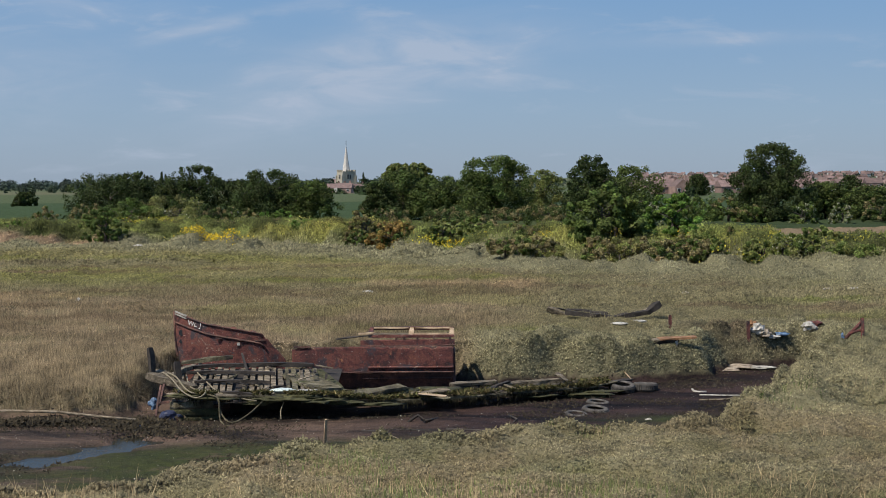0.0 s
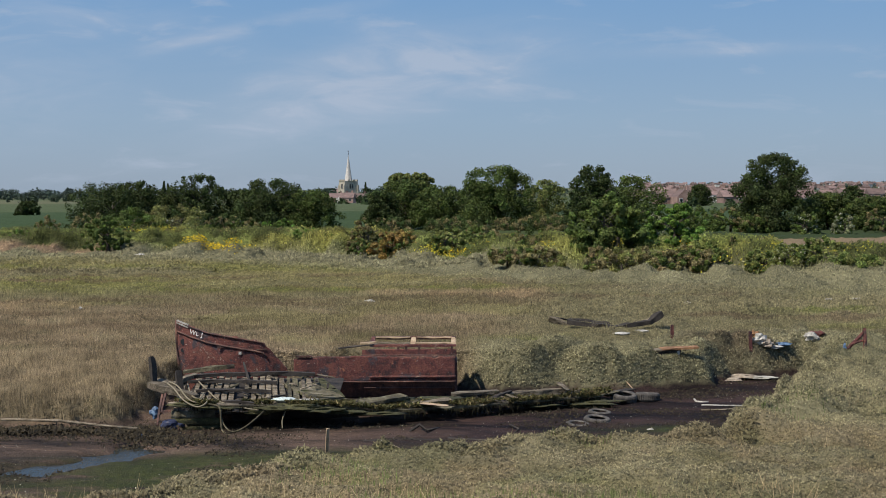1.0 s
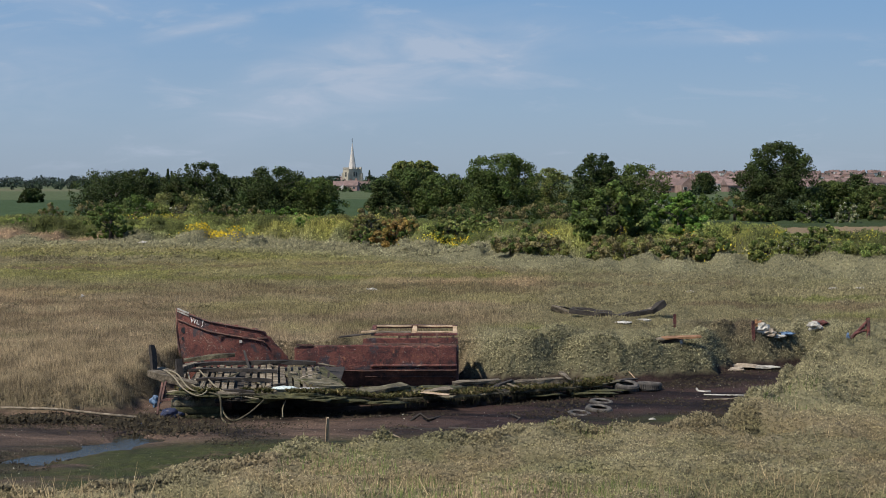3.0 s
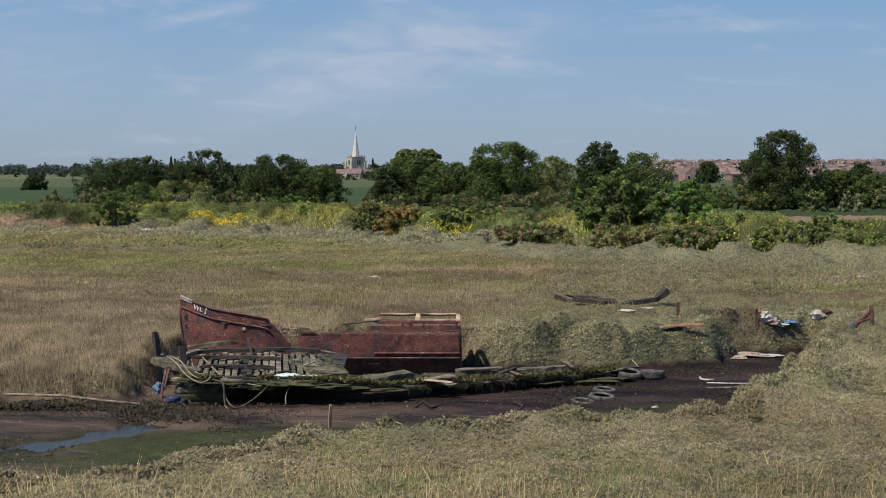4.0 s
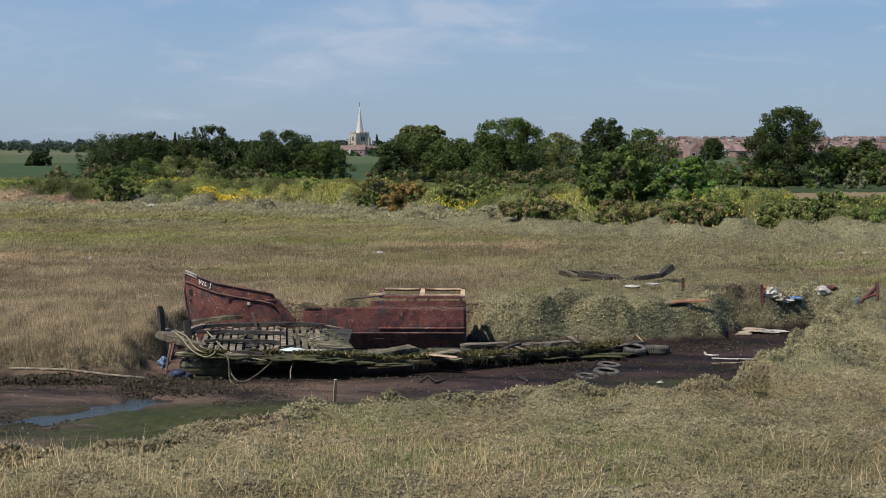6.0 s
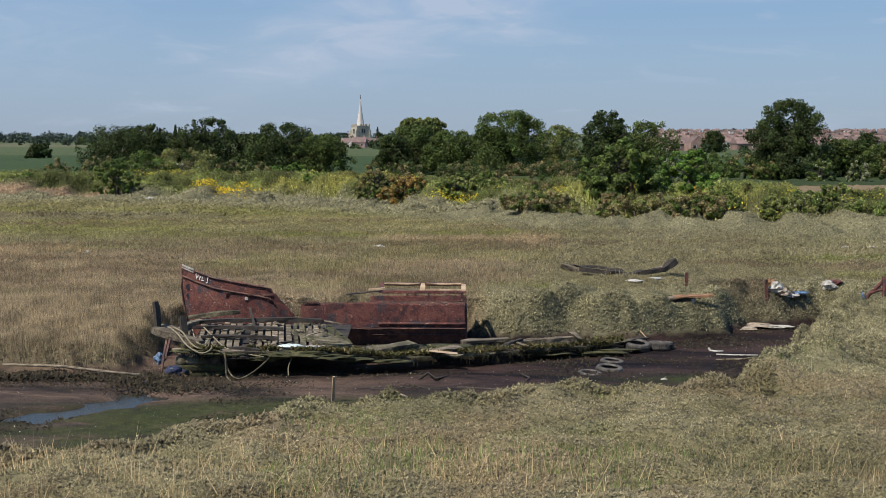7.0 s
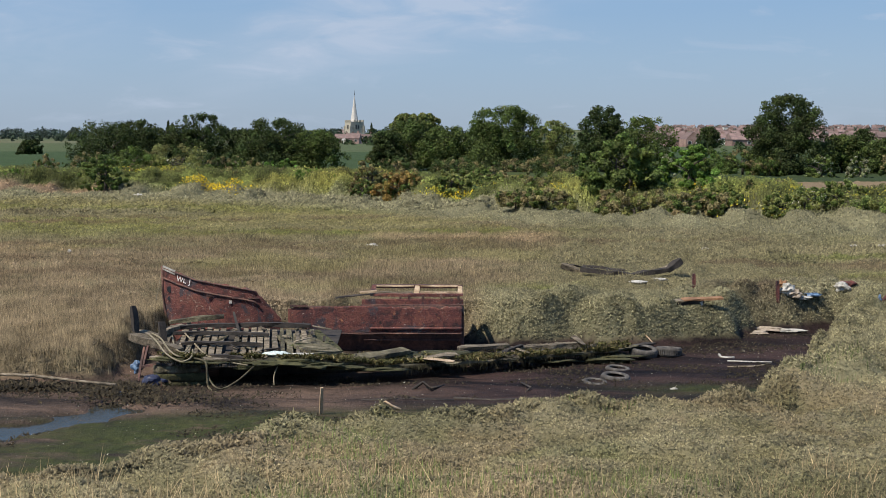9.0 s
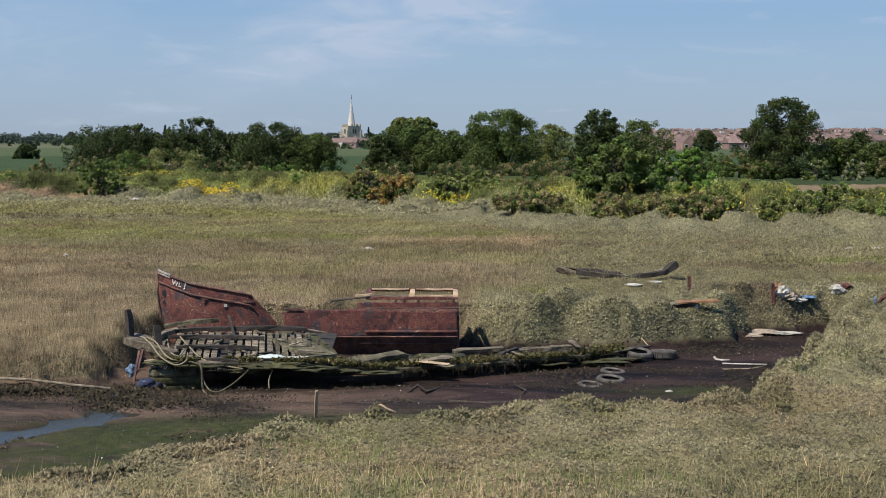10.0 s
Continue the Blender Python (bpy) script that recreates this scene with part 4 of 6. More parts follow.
for (x, y, z), w, n, col in (
        ((-18.17, 96.47, 1.12), 3.0, 450, (0.62, 0.45, 0.02)), ((-26.13, 108.37, 1.68), 3.0, 260, (0.45, 0.42, 0.04)), ((-23.8, 110.67, 1.88), 3.5, 300, (0.45, 0.42, 0.04)),
        ((-15.82, 93.96, 1.3), 1.0, 90, (0.6, 0.45, 0.02)), ((0.42, 81.96, 1.08), 1.2, 140, (0.62, 0.47, 0.02)), ((2.0, 82.55, 1.4), 0.8, 120, (0.6, 0.47, 0.03)),
        ((-0.92, 81.56, 1.18), 1.6, 90, (0.5, 0.45, 0.04)), ((8.65, 75.01, 1.97), 1.8, 130, (0.42, 0.36, 0.04)), ((5.69, 77.64, 1.61), 1.0, 80, (0.5, 0.4, 0.03)), ((13.19, 75.34, 1.67), 0.5, 40, (0.62, 0.4, 0.02)),
        ((19.59, 69.13, 1.39), 5.0, 260, (0.35, 0.33, 0.05)), ((17.09, 67.48, 1.34), 4.0, 160, (0.4, 0.36, 0.04))):
    flower_patch(x, y, w, 1.6, n, col, "patch of yellow flowers among the herbs")


# ---- far woods ----
def far_wood(y, az0, az1, n, size, tall, col, label):
    az = az0 + (az1 - az0) * rng.random(n)
    yy = y * (0.92 + 0.16 * rng.random(n))
    x = az * yy
    r = size * (0.5 + 0.7 * rng.random(n))
    c = np.c_[x, yy, height(x, yy) + tall * (0.2 + 0.6 * rng.random(n))]
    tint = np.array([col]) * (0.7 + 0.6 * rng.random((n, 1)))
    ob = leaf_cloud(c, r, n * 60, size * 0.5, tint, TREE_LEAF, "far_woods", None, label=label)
    tagged(ob, label, "woods", kind="stuff")


# woods tinted bluer with distance: haze put into the leaf colour
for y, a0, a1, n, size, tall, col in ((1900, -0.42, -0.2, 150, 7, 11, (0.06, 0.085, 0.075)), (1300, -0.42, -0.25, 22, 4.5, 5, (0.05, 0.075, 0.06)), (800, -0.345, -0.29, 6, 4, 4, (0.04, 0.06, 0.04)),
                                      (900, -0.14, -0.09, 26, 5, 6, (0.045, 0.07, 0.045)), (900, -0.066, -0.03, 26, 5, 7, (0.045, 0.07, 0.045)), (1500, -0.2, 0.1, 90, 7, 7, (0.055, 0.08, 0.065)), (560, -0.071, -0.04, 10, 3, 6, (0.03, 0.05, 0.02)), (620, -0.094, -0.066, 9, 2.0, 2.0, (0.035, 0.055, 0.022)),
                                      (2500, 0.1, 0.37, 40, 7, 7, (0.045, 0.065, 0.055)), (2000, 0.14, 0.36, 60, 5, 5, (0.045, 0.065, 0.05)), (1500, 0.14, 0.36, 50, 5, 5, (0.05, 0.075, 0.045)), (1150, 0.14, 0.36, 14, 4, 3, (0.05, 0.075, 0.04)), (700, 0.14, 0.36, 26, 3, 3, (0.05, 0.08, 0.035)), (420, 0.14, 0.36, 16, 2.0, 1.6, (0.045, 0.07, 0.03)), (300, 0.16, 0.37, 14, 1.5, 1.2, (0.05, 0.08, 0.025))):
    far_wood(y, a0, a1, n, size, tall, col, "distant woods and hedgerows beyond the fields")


# ---- church and town ----
def box(bm, lo, hi, rot=None):
    vs = [bm.verts.new(((lo, hi)[i][0], (lo, hi)[j][1], (lo, hi)[k][2])) for i in (0, 1) for j in (0, 1) for k in (0, 1)]
    for q in ((0, 1, 3, 2), (4, 6, 7, 5), (0, 4, 5, 1), (2, 3, 7, 6), (0, 2, 6, 4), (1, 5, 7, 3)):
        bm.faces.new([vs[i] for i in q])
    return vs


def gable(bm, x0, x1, y0, y1, z0, z1, over=0.3, along="x"):
    """A pitched roof as a solid prism with overhang."""
    if along == "x":
        pts = [(x0 - over, y0 - over, z0), (x0 - over, y1 + over, z0), (x0 - over, (y0 + y1) / 2, z1), (x1 + over, y0 - over, z0), (x1 + over, y1 + over, z0), (x1 + over, (y0 + y1) / 2, z1)]
    else:
        pts = [(x1 + over, y0 - over, z0), (x0 - over, y0 - over, z0), ((x0 + x1) / 2, y0 - over, z1), (x1 + over, y1 + over, z0), (x0 - over, y1 + over, z0), ((x0 + x1) / 2, y1 + over, z1)]
    v = [bm.verts.new(p) for p in pts]
    for q in ((0, 1, 2), (3, 5, 4), (0, 2, 5, 3), (1, 4, 5, 2), (0, 3, 4, 1)):
        bm.faces.new([v[i] for i in q])


def church(x, y, s):
    z0 = float(height(np.array([x]), np.array([y]))[0])
    ob = thing("church", (x, y, z0), "pale stone parish church with battlemented tower and tall white spire", "church")
    ob.rotation_euler[2] = radians(118)
    w, ht = 6.6 * s, 15.2 - z0
    bm = bmesh.new()
    box(bm, (-w, -w, -2), (w, w, ht))
    for sx in (-1, 1):
        for sy in (-1, 1):
            box(bm, (sx * w - 0.9 * s, sy * w - 0.9 * s, -2), (sx * w + 0.9 * s, sy * w + 0.9 * s, ht * 0.8))
    part("tower", bm, STONE, ob)
    for k in range(-2, 3):
        for sgn in (-1, 1):
            bm = bmesh.new()
            box(bm, (k * 2.4 * s - 0.75 * s, sgn * w - 0.5 * s, ht + 0.004), (k * 2.4 * s + 0.75 * s, sgn * w + 0.5 * s, ht + 1.5 * s))
            part("merlon", bm, STONE, ob)
            if abs(k) < 2:
                bm = bmesh.new()
                box(bm, (sgn * w - 0.5 * s, k * 2.4 * s - 0.75 * s, ht + 0.004), (sgn * w + 0.5 * s, k * 2.4 * s + 0.75 * s, ht + 1.5 * s))
                part("merlon", bm, STONE, ob)
    bm = bmesh.new()
    top = bm.verts.new((0, 0, ht + 25.5 * s))
    ring = [bm.verts.new((math.cos(a) * 3.6 * s, math.sin(a) * 3.6 * s, ht + 0.2)) for a in [k * math.pi / 4 + 0.39 for k in range(8)]]
    mid = [bm.verts.new((math.cos(a) * 1.9 * s, math.sin(a) * 1.9 * s, ht + 11 * s)) for a in [k * math.pi / 4 + 0.39 for k in range(8)]]
    for k in range(8):
        bm.faces.new((ring[k], ring[(k + 1) % 8], mid[(k + 1) % 8], mid[k]))
        bm.faces.new((mid[k], mid[(k + 1) % 8], top))
    part("spire", bm, SPIRE, ob)
    bm = bmesh.new()
    tube(bm, [(0, 0, ht + 24.5 * s), (0, 0, ht + 28.5 * s)], [0.25, 0.12], 6)
    tube(bm, [(-0.8, 0, ht + 27.3 * s), (0.8, 0, ht + 27.3 * s)], [0.14, 0.14], 5)
    part("weathervane", bm, WOOD_DARK, ob)
    for a in range(4):
        bm = bmesh.new()
        c, d = math.cos(a * math.pi / 2), math.sin(a * math.pi / 2)
        for off in (-1.1 * s, 1.1 * s):
            vs = box(bm, (off - 0.7 * s, -w - 0.12, ht * 0.62), (off + 0.7 * s, -w + 0.3, ht * 0.84))
        bmesh.ops.rotate(bm, verts=bm.verts, cent=(0, 0, 0), matrix=Matrix.Rotation(a * math.pi / 2, 3, "Z"))
        part("belfry_opening", bm, PANE, ob)
    bm = bmesh.new()
    box(bm, (w + 0.01, -w * 0.8, -2), (w + 26 * s, w * 0.8, 7 * s))
    part("nave", bm, STONE, ob)
    bm = bmesh.new()
    gable(bm, w + 0.3, w + 26 * s, -w * 0.8, w * 0.8, 7 * s + 0.004, 11.5 * s)
    part("nave_roof", bm, TILE, ob, "brown tiled nave roof")


church(-79.01, 1000.0, 0.83)


def house(name, wid, dep, eave, ridge, wall, along, label, at):
    ob = thing(name, at, label, "house", "houses of the town on the hill")
    bm = bmesh.new()
    box(bm, (-wid / 2, -dep / 2, -3), (wid / 2, dep / 2, eave))
    if along == "y":
        v = [bm.verts.new(p) for p in ((-wid / 2, -dep / 2 - 0.003, eave), (wid / 2, -dep / 2 - 0.003, eave), (0, -dep / 2 - 0.003, ridge - 0.15))]
        bm.faces.new(v)
    part("wall", bm, wall, ob)
    bm = bmesh.new()
    gable(bm, -wid / 2, wid / 2, -dep / 2, dep / 2, eave + 0.004, ridge, 0.3 if along == "x" else 0.0, along)
    roof = part("roof", bm, TILE, ob)
    bm = bmesh.new()
    box(bm, (wid * 0.28, -0.4, ridge - 1.2), (wid * 0.28 + 0.9, 0.4, ridge + 1.1))
    part("chimney", bm, BRICK, roof)
    for sx in (-0.26, 0.26):
        for z in (0.9, 3.4) if eave > 4 else (0.9,):
            bm = bmesh.new()
            box(bm, (sx * wid - 0.7, -dep / 2 - 0.05, z), (sx * wid + 0.7, -dep / 2 + 0.1, z + 1.2))
            w = part("window", bm, RENDER_WALL, ob, "white framed window")
            bm = bmesh.new()
            box(bm, (sx * wid - 0.55, -dep / 2 - 0.09, z + 0.12), (sx * wid + 0.55, -dep / 2 - 0.06, z + 1.08))
            part("pane", bm, PANE, w)
    return ob


def town():
    kinds = [house("house", 9.5, 8, 5.2, 8.4, BRICK, "x", "red brick house with a tiled roof on the hillside", (150, 700, 0)),
             house("house", 8.0, 8, 5.0, 8.0, RENDER_WALL, "x", "white rendered house with a tiled roof on the hillside", (170, 720, 0)),
             house("house", 8.5, 9, 5.0, 8.6, BRICK, "y", "red brick house with its gable to the valley", (190, 740, 0)),
             house("bungalow", 12, 8, 2.8, 6.2, RENDER_WALL, "x", "pale bungalow with a brown tiled roof", (210, 700, 0))]
    local = random.Random(5)
    first = set()
    for row, y in enumerate((760, 900, 1050, 1150, 1250, 1330, 1420, 1510, 1600, 1700, 1800, 1900, 2010, 2120, 2240, 2360, 2460)):
        step = 15.0 / y + 0.0008 * (row % 3)
        for k in range(int(0.22 / step)):
            az = 0.142 + k * step + local.uniform(-0.003, 0.003) + (row % 2) * 0.005
            if az > 0.36 or local.random() < 0.25:
                continue
            yy = y + local.uniform(-14, 14)
            x = az * yy
            z = float(height(np.array([x]), np.array([yy]))[0])
            i = local.choice((0, 0, 1, 1, 2, 2, 3))
            m = pose(x, yy, z, 0, 0, local.choice((-8, 0, 10, 22)))
            if i in first:
                copy_thing(kinds[i], m)
            else:
                kinds[i].matrix_basis = m
                first.add(i)


town()
for x, y, wid, rot, kind in ((84.21, 480.0, 6.0, 8, "y"), (-58.38, 700.0, 6.5, 12, "y"), (-54.87, 690.0, 7.0, -6, "x"), (-66.99, 760.0, 8.0, 4, "x"), (-54.6, 780.0, 8.0, 4, "x"), (81.1, 490.0, 10.0, 8, "x"), (110.7, 520.0, 9.0, 8, "x")):
    z = float(height(np.array([x]), np.array([y]))[0])
    h = house("house", wid, 8, 2.7, 5.4, RENDER_WALL if wid == 6.5 else BRICK, kind, "house with a red tiled roof among the trees", (x, y, z))
    h.rotation_euler[2] = radians(rot)


# ---- wreck of the steel boat ----
def origin(ob):
    p = Vector((0, 0, 0))
    while ob is not None:
        p += ob.location
        ob = ob.parent
    return p


def wpart(name, bm, mat, parent, label="", smooth=False):
    """A part built at its place in the world, under a thing that stands unturned."""
    bmesh.ops.translate(bm, verts=bm.verts, vec=-origin(parent))
    return part(name, bm, mat, parent, label, smooth)


def shell(bm, xs, bot, top, side, rows=18, thick=0.03, ragged=0.02):
    """A plate that follows side(x, z) between two edges, with thickness and a ragged rim."""
    front, back = [], []
    for x in xs:
        zb, zt = bot(x), top(x) + ragged * (noise.noise((x * 6, 3.1, 0)) + 0.6 * noise.noise((x * 17, 8.1, 0)))
        f, b = [], []
        for r in range(rows + 1):
            z = zb + (zt - zb) * r / rows
            y = side(x, z) + 0.025 * noise.noise((x * 1.7, z * 1.9, 4.0)) + 0.008 * noise.noise((x * 7, z * 7, 2.0))
            f.append(bm.verts.new((x, y, z)))
            b.append(bm.verts.new((x, y + thick, z)))
        front.append(f)
        back.append(b)
    n = len(xs)
    for i in range(n - 1):
        for r in range(rows):
            bm.faces.new((front[i][r], front[i + 1][r], front[i + 1][r + 1], front[i][r + 1]))
            bm.faces.new((back[i][r], back[i][r + 1], back[i + 1][r + 1], back[i + 1][r]))
        bm.faces.new((front[i][rows], front[i + 1][rows], back[i + 1][rows], back[i][rows]))
        bm.faces.new((front[i][0], back[i][0], back[i + 1][0], front[i + 1][0]))
    for i, flip in ((0, False), (n - 1, True)):
        for r in range(rows):
            q = (front[i][r], front[i][r + 1], back[i][r + 1], back[i][r])
            bm.faces.new(q[::-1] if flip else q)


def timber(bm, p0, p1, w, h, seg=6, jit=0.012, bow=0.0):
    """A worn squared timber between two points, slightly crooked."""
    p0, p1 = Vector(p0), Vector(p1)
    t = (p1 - p0).normalized()
    a = t.cross(Vector((0, 0, 1)))
    a = a.normalized() if a.length > 0.05 else Vector((1, 0, 0))
    b = a.cross(t).normalized()
    rings = []
    for i in range(seg + 1):
        f = i / seg
        c = p0.lerp(p1, f) + b * bow * 4 * f * (1 - f)
        k = [noise.noise((c.x * 3 + j * 5, c.y * 3, c.z * 3 + j)) * jit for j in range(6)]
        s = 0.86 if i in (0, seg) else 1.0
        rings.append([bm.verts.new(c + a * (sx * w / 2 * s + k[m]) + b * (sz * h / 2 * s + k[m + 1])) for m, (sx, sz) in enumerate(((-1, -0.8), (-0.8, -1), (1, -0.9), (1, 0.8), (-0.9, 1)))])
    for q, r in zip(rings, rings[1:]):
        for m in range(5):
            bm.faces.new((q[m], q[(m + 1) % 5], r[(m + 1) % 5], r[m]))
    bm.faces.new(rings[0][::-1])
    bm.faces.new(rings[-1])


def one_timber(name, p0, p1, w, h, mat, parent, label="", bow=0.0, jit=0.012):
    bm = bmesh.new()
    timber(bm, p0, p1, w, h, 6, jit, bow)
    return wpart(name, bm, mat, parent, label)


def lettering(text, at, size, parent):
    cu = bpy.data.curves.new("lettering", "FONT")
    cu.body, cu.size, cu.extrude = text, size, 0.003
    tmp = bpy.data.objects.new("lettering", cu)
    me = bpy.data.meshes.new_from_object(tmp)
    bpy.data.objects.remove(tmp)
    ob = link("lettering", me, PAINT, parent, "white painted letters, flaking")
    ob.matrix_basis = Matrix.Translation(Vector(at) - origin(parent)) @ pose(0, 0, 0, 84, 8, -30)


def steel_boat():
    ob = thing("steel_boat", (-3.4, 33.0, 0.0), "rusted red-brown steel boat hull broken in two on the mud", "boat wreck")
    sheer = ([-7.08, -6.7, -6.13, -5.18, -4.68, -4.6, -4.5, -4.3, -4.12, -4.08], [1.96, 1.85, 1.71, 1.59, 1.5, 1.35, 1.27, 1.04, 0.84, 0.55])

    def side(x, z):
        lead = max(0.0, -4.6 - x)
        return 32.35 + 0.16 * lead**2 - 0.13 * (z - 0.6) * (1 - 0.2 * lead) + 0.1 * max(0, 0.5 - z)
    bm = bmesh.new()
    xs = np.linspace(-7.08, -4.09, 90)
    shell(bm, xs, lambda x: 0.05 + 0.5 * max(0, (-6.75 - x)), lambda x: float(np.interp(x, *sheer)), side, 24, 0.03, 0.05)
    bow = wpart("bow_plating", bm, RUST, ob, smooth=True)
    bm = bmesh.new()
    far = lambda x, z: 34.9 - side(x, z) + 33.05 - 0.9 + 0.0
    shell(bm, np.linspace(-6.96, -5.6, 30), lambda x: 0.3, lambda x: float(np.interp(x, [-6.96, -6.5, -6.0, -5.6], [1.7, 1.4, 1.2, 0.7])), far, 10, 0.03, 0.05)
    wpart("far_bow_plating", bm, RUST_DARK, ob, smooth=True)
    # rubbing strake, rail and stem
    for dz, r, nm in ((-0.02, 0.018, "top_rail"), (-0.27, 0.024, "rubbing_strake")):
        bm = bmesh.new()
        pts = [(x, side(x, float(np.interp(x, *sheer)) + dz) - 0.02, float(np.interp(x, *sheer)) + dz + 0.012 * noise.noise((x * 4, 1, 0))) for x in np.linspace(-7.05, -4.72 if dz > -0.1 else -4.62, 26)]
        tube(bm, pts, [r] * len(pts), 6)
        wpart(nm, bm, RUST_DARK, ob, smooth=True)
    bm = bmesh.new()
    tube(bm, [(-7.09, side(-7.08, 1.9), 1.97), (-7.08, side(-7.07, 1.4), 1.4), (-7.02, side(-7.05, 0.7), 0.7), (-6.9, 33.0, 0.1)], [0.028, 0.035, 0.045, 0.045], 8)
    wpart("stem", bm, RUST_DARK, ob, smooth=True)
    bm = bmesh.new()   # bow cap plate
    shell(bm, np.linspace(-7.07, -6.72, 10), lambda x: float(np.interp(x, *sheer)) - 0.07, lambda x: float(np.interp(x, *sheer)) + 0.02, lambda x, z: side(x, z) - 0.03, 3, 0.09, 0.02)
    wpart("bow_cap", bm, WHITE, ob, "pale flaking cap at the bow")
    # solid black discs for the holes, their darkness put into the colour
    for x, z, r in ((-6.87, 1.42, 0.085), (-6.89, 1.2, 0.06)):
        bm = bmesh.new()
        bmesh.ops.create_cone(bm, cap_ends=True, segments=14, radius1=r, radius2=r * 0.92, depth=0.03, matrix=Matrix.Translation((x, side(x, z) - 0.012, z)) @ Matrix.Rotation(math.pi / 2, 4, "X"))
        wpart("hawse_hole", bm, PANE, ob, "black disc standing for a hole rusted through the plate")
    for x, z, w, h in ((-5.3, 1.22, 0.07, 0.07), (-5.75, 1.35, 0.3, 0.035), (-5.1, 1.32, 0.32, 0.03), (-4.75, 1.32, 0.25, 0.03)):
        bm = bmesh.new()
        box(bm, (x - w / 2, side(x, z) - 0.03, z - h / 2), (x + w / 2, side(x, z) + 0.01, z + h / 2))
        wpart("lug", bm, WHITE if w < 0.1 else RUST_DARK, ob, "pale scar" if w < 0.1 else "")
    lettering("WL", (-6.69, side(-6.69, 1.66) - 0.035, 1.64), 0.2, ob)
    lettering("J", (-6.35, side(-6.35, 1.6) - 0.035, 1.6), 0.2, ob)
    # midship side with lower bilge
    def mid(x, z):
        return 32.3 + 0.55 * max(0, 0.5 - z) - 0.03 * (z - 0.5) + 0.03 * (x + 2) * 0.3
    bm = bmesh.new()
    shell(bm, np.linspace(-3.3, 0.1, 80), lambda x: float(np.interp(x, [-3.3, -2.9, 0.3], [0.3, 0.02, 0.0])), lambda x: 0.5, mid, 8, 0.03, 0.0)
    wpart("bilge_plating", bm, RUST_DARK, ob, "dark lower plating", True)
    bm = bmesh.new()
    shell(bm, np.linspace(-3.95, 0.1, 110), lambda x: float(np.interp(x, [-3.95, -3.4, -3.2, 0.3], [0.75, 0.55, 0.5, 0.5])), lambda x: 1.12 + 0.02 * math.sin(x * 2) - (0.06 if -0.98 < x < -0.88 else 0), mid, 16, 0.03, 0.045)
    wpart("side_plating", bm, RUST, ob, smooth=True)
    for z, x0, x1, r in ((0.62, -2.05, 0.1, 0.035), (0.5, -3.1, 0.1, 0.022), (0.33, -2.2, 0.05, 0.018)):
        bm = bmesh.new()
        pts = [(x, mid(x, z) - 0.025, z + 0.008 * noise.noise((x * 5, 0, 0))) for x in np.linspace(x0, x1, 24)]
        tube(bm, pts, [r] * len(pts), 6)
        wpart("rubbing_strake", bm, RUST if z > 0.6 else RUST_DARK, ob, smooth=True)
    bm = bmesh.new()
    timber(bm, (-3.9, 32.27, 1.14), (-3.5, 32.27, 1.14), 0.06, 0.05)
    timber(bm, (-3.5, 32.3, 1.12), (-2.1, 32.31, 1.12), 0.04, 0.025)
    wpart("capping", bm, RUST_DARK, ob)
    # transom end and far side, low
    bm = bmesh.new()
    timber(bm, (0.11, 32.4, 0.6), (0.11, 34.0, 0.5), 0.05, 1.0, 6, 0.02)
    wpart("transom", bm, RUST_DARK, ob)
    bm = bmesh.new()
    shell(bm, np.linspace(-2.3, 0.1, 40), lambda x: 0.1, lambda x: 0.95, lambda x, z: 33.9, 8, 0.03, 0.04)
    wpart("far_side_plating", bm, RUST_DARK, ob, smooth=True)
    # cabin coaming with two tilted window frames
    bm = bmesh.new()
    timber(bm, (-2.24, 32.36, 1.23), (0.12, 32.39, 1.24), 0.07, 0.15, 14, 0.018)
    wpart("coaming", bm, RUST, ob)
    bm = bmesh.new()
    timber(bm, (-2.26, 32.31, 1.16), (0.14, 32.34, 1.17), 0.06, 0.03, 14, 0.015)
    wpart("coaming_lip", bm, RUST_DARK, ob)
    frame_m = lambda u, v: Vector((-2.0 + 2.05 * u, 32.42 + 0.7 * v, 1.39 + 0.12 * v))
    for v, w, h, m, lab in ((0.0, 0.09, 0.07, RUST, ""), (1.0, 0.09, 0.08, RUST_DARK, "")):
        one_timber("frame_rail", frame_m(-0.02, v), frame_m(1.03, v), w, h, m, ob, lab, 0, 0.02)
    for u in (0.0, 0.5, 1.0):
        one_timber("frame_stile", frame_m(u, 0.05), frame_m(u, 0.96), 0.12, 0.06, WOOD_PALE if u else RUST, ob, "bare pale wood" if u else "", 0, 0.02)
    for u0, u1, v, m in ((0.03, 0.46, 0.14, WOOD_GREY), (0.54, 0.97, 0.14, WOOD_PALE), (0.03, 0.46, 0.9, WOOD_PALE), (0.54, 0.97, 0.9, WOOD_PALE)):
        one_timber("window_bead", frame_m(u0, v) + Vector((0, 0, 0.03)), frame_m(u1, v) + Vector((0, 0, 0.03)), 0.13 if v < 0.5 else 0.05, 0.03, m, ob, "peeling wooden window bead", 0, 0.015)
    for u0, u1, m in ((0.02, 0.48, WOOD_GREY), (0.52, 0.98, WOOD_PALE)):
        bm = bmesh.new()
        timber(bm, frame_m(u0, 0.5) - Vector((0, 0, 0.1)), frame_m(u1, 0.5) - Vector((0, 0, 0.1)), 0.7, 0.02, 8, 0.02)
        wpart("inner_panel", bm, m, ob, "peeling inner panel")
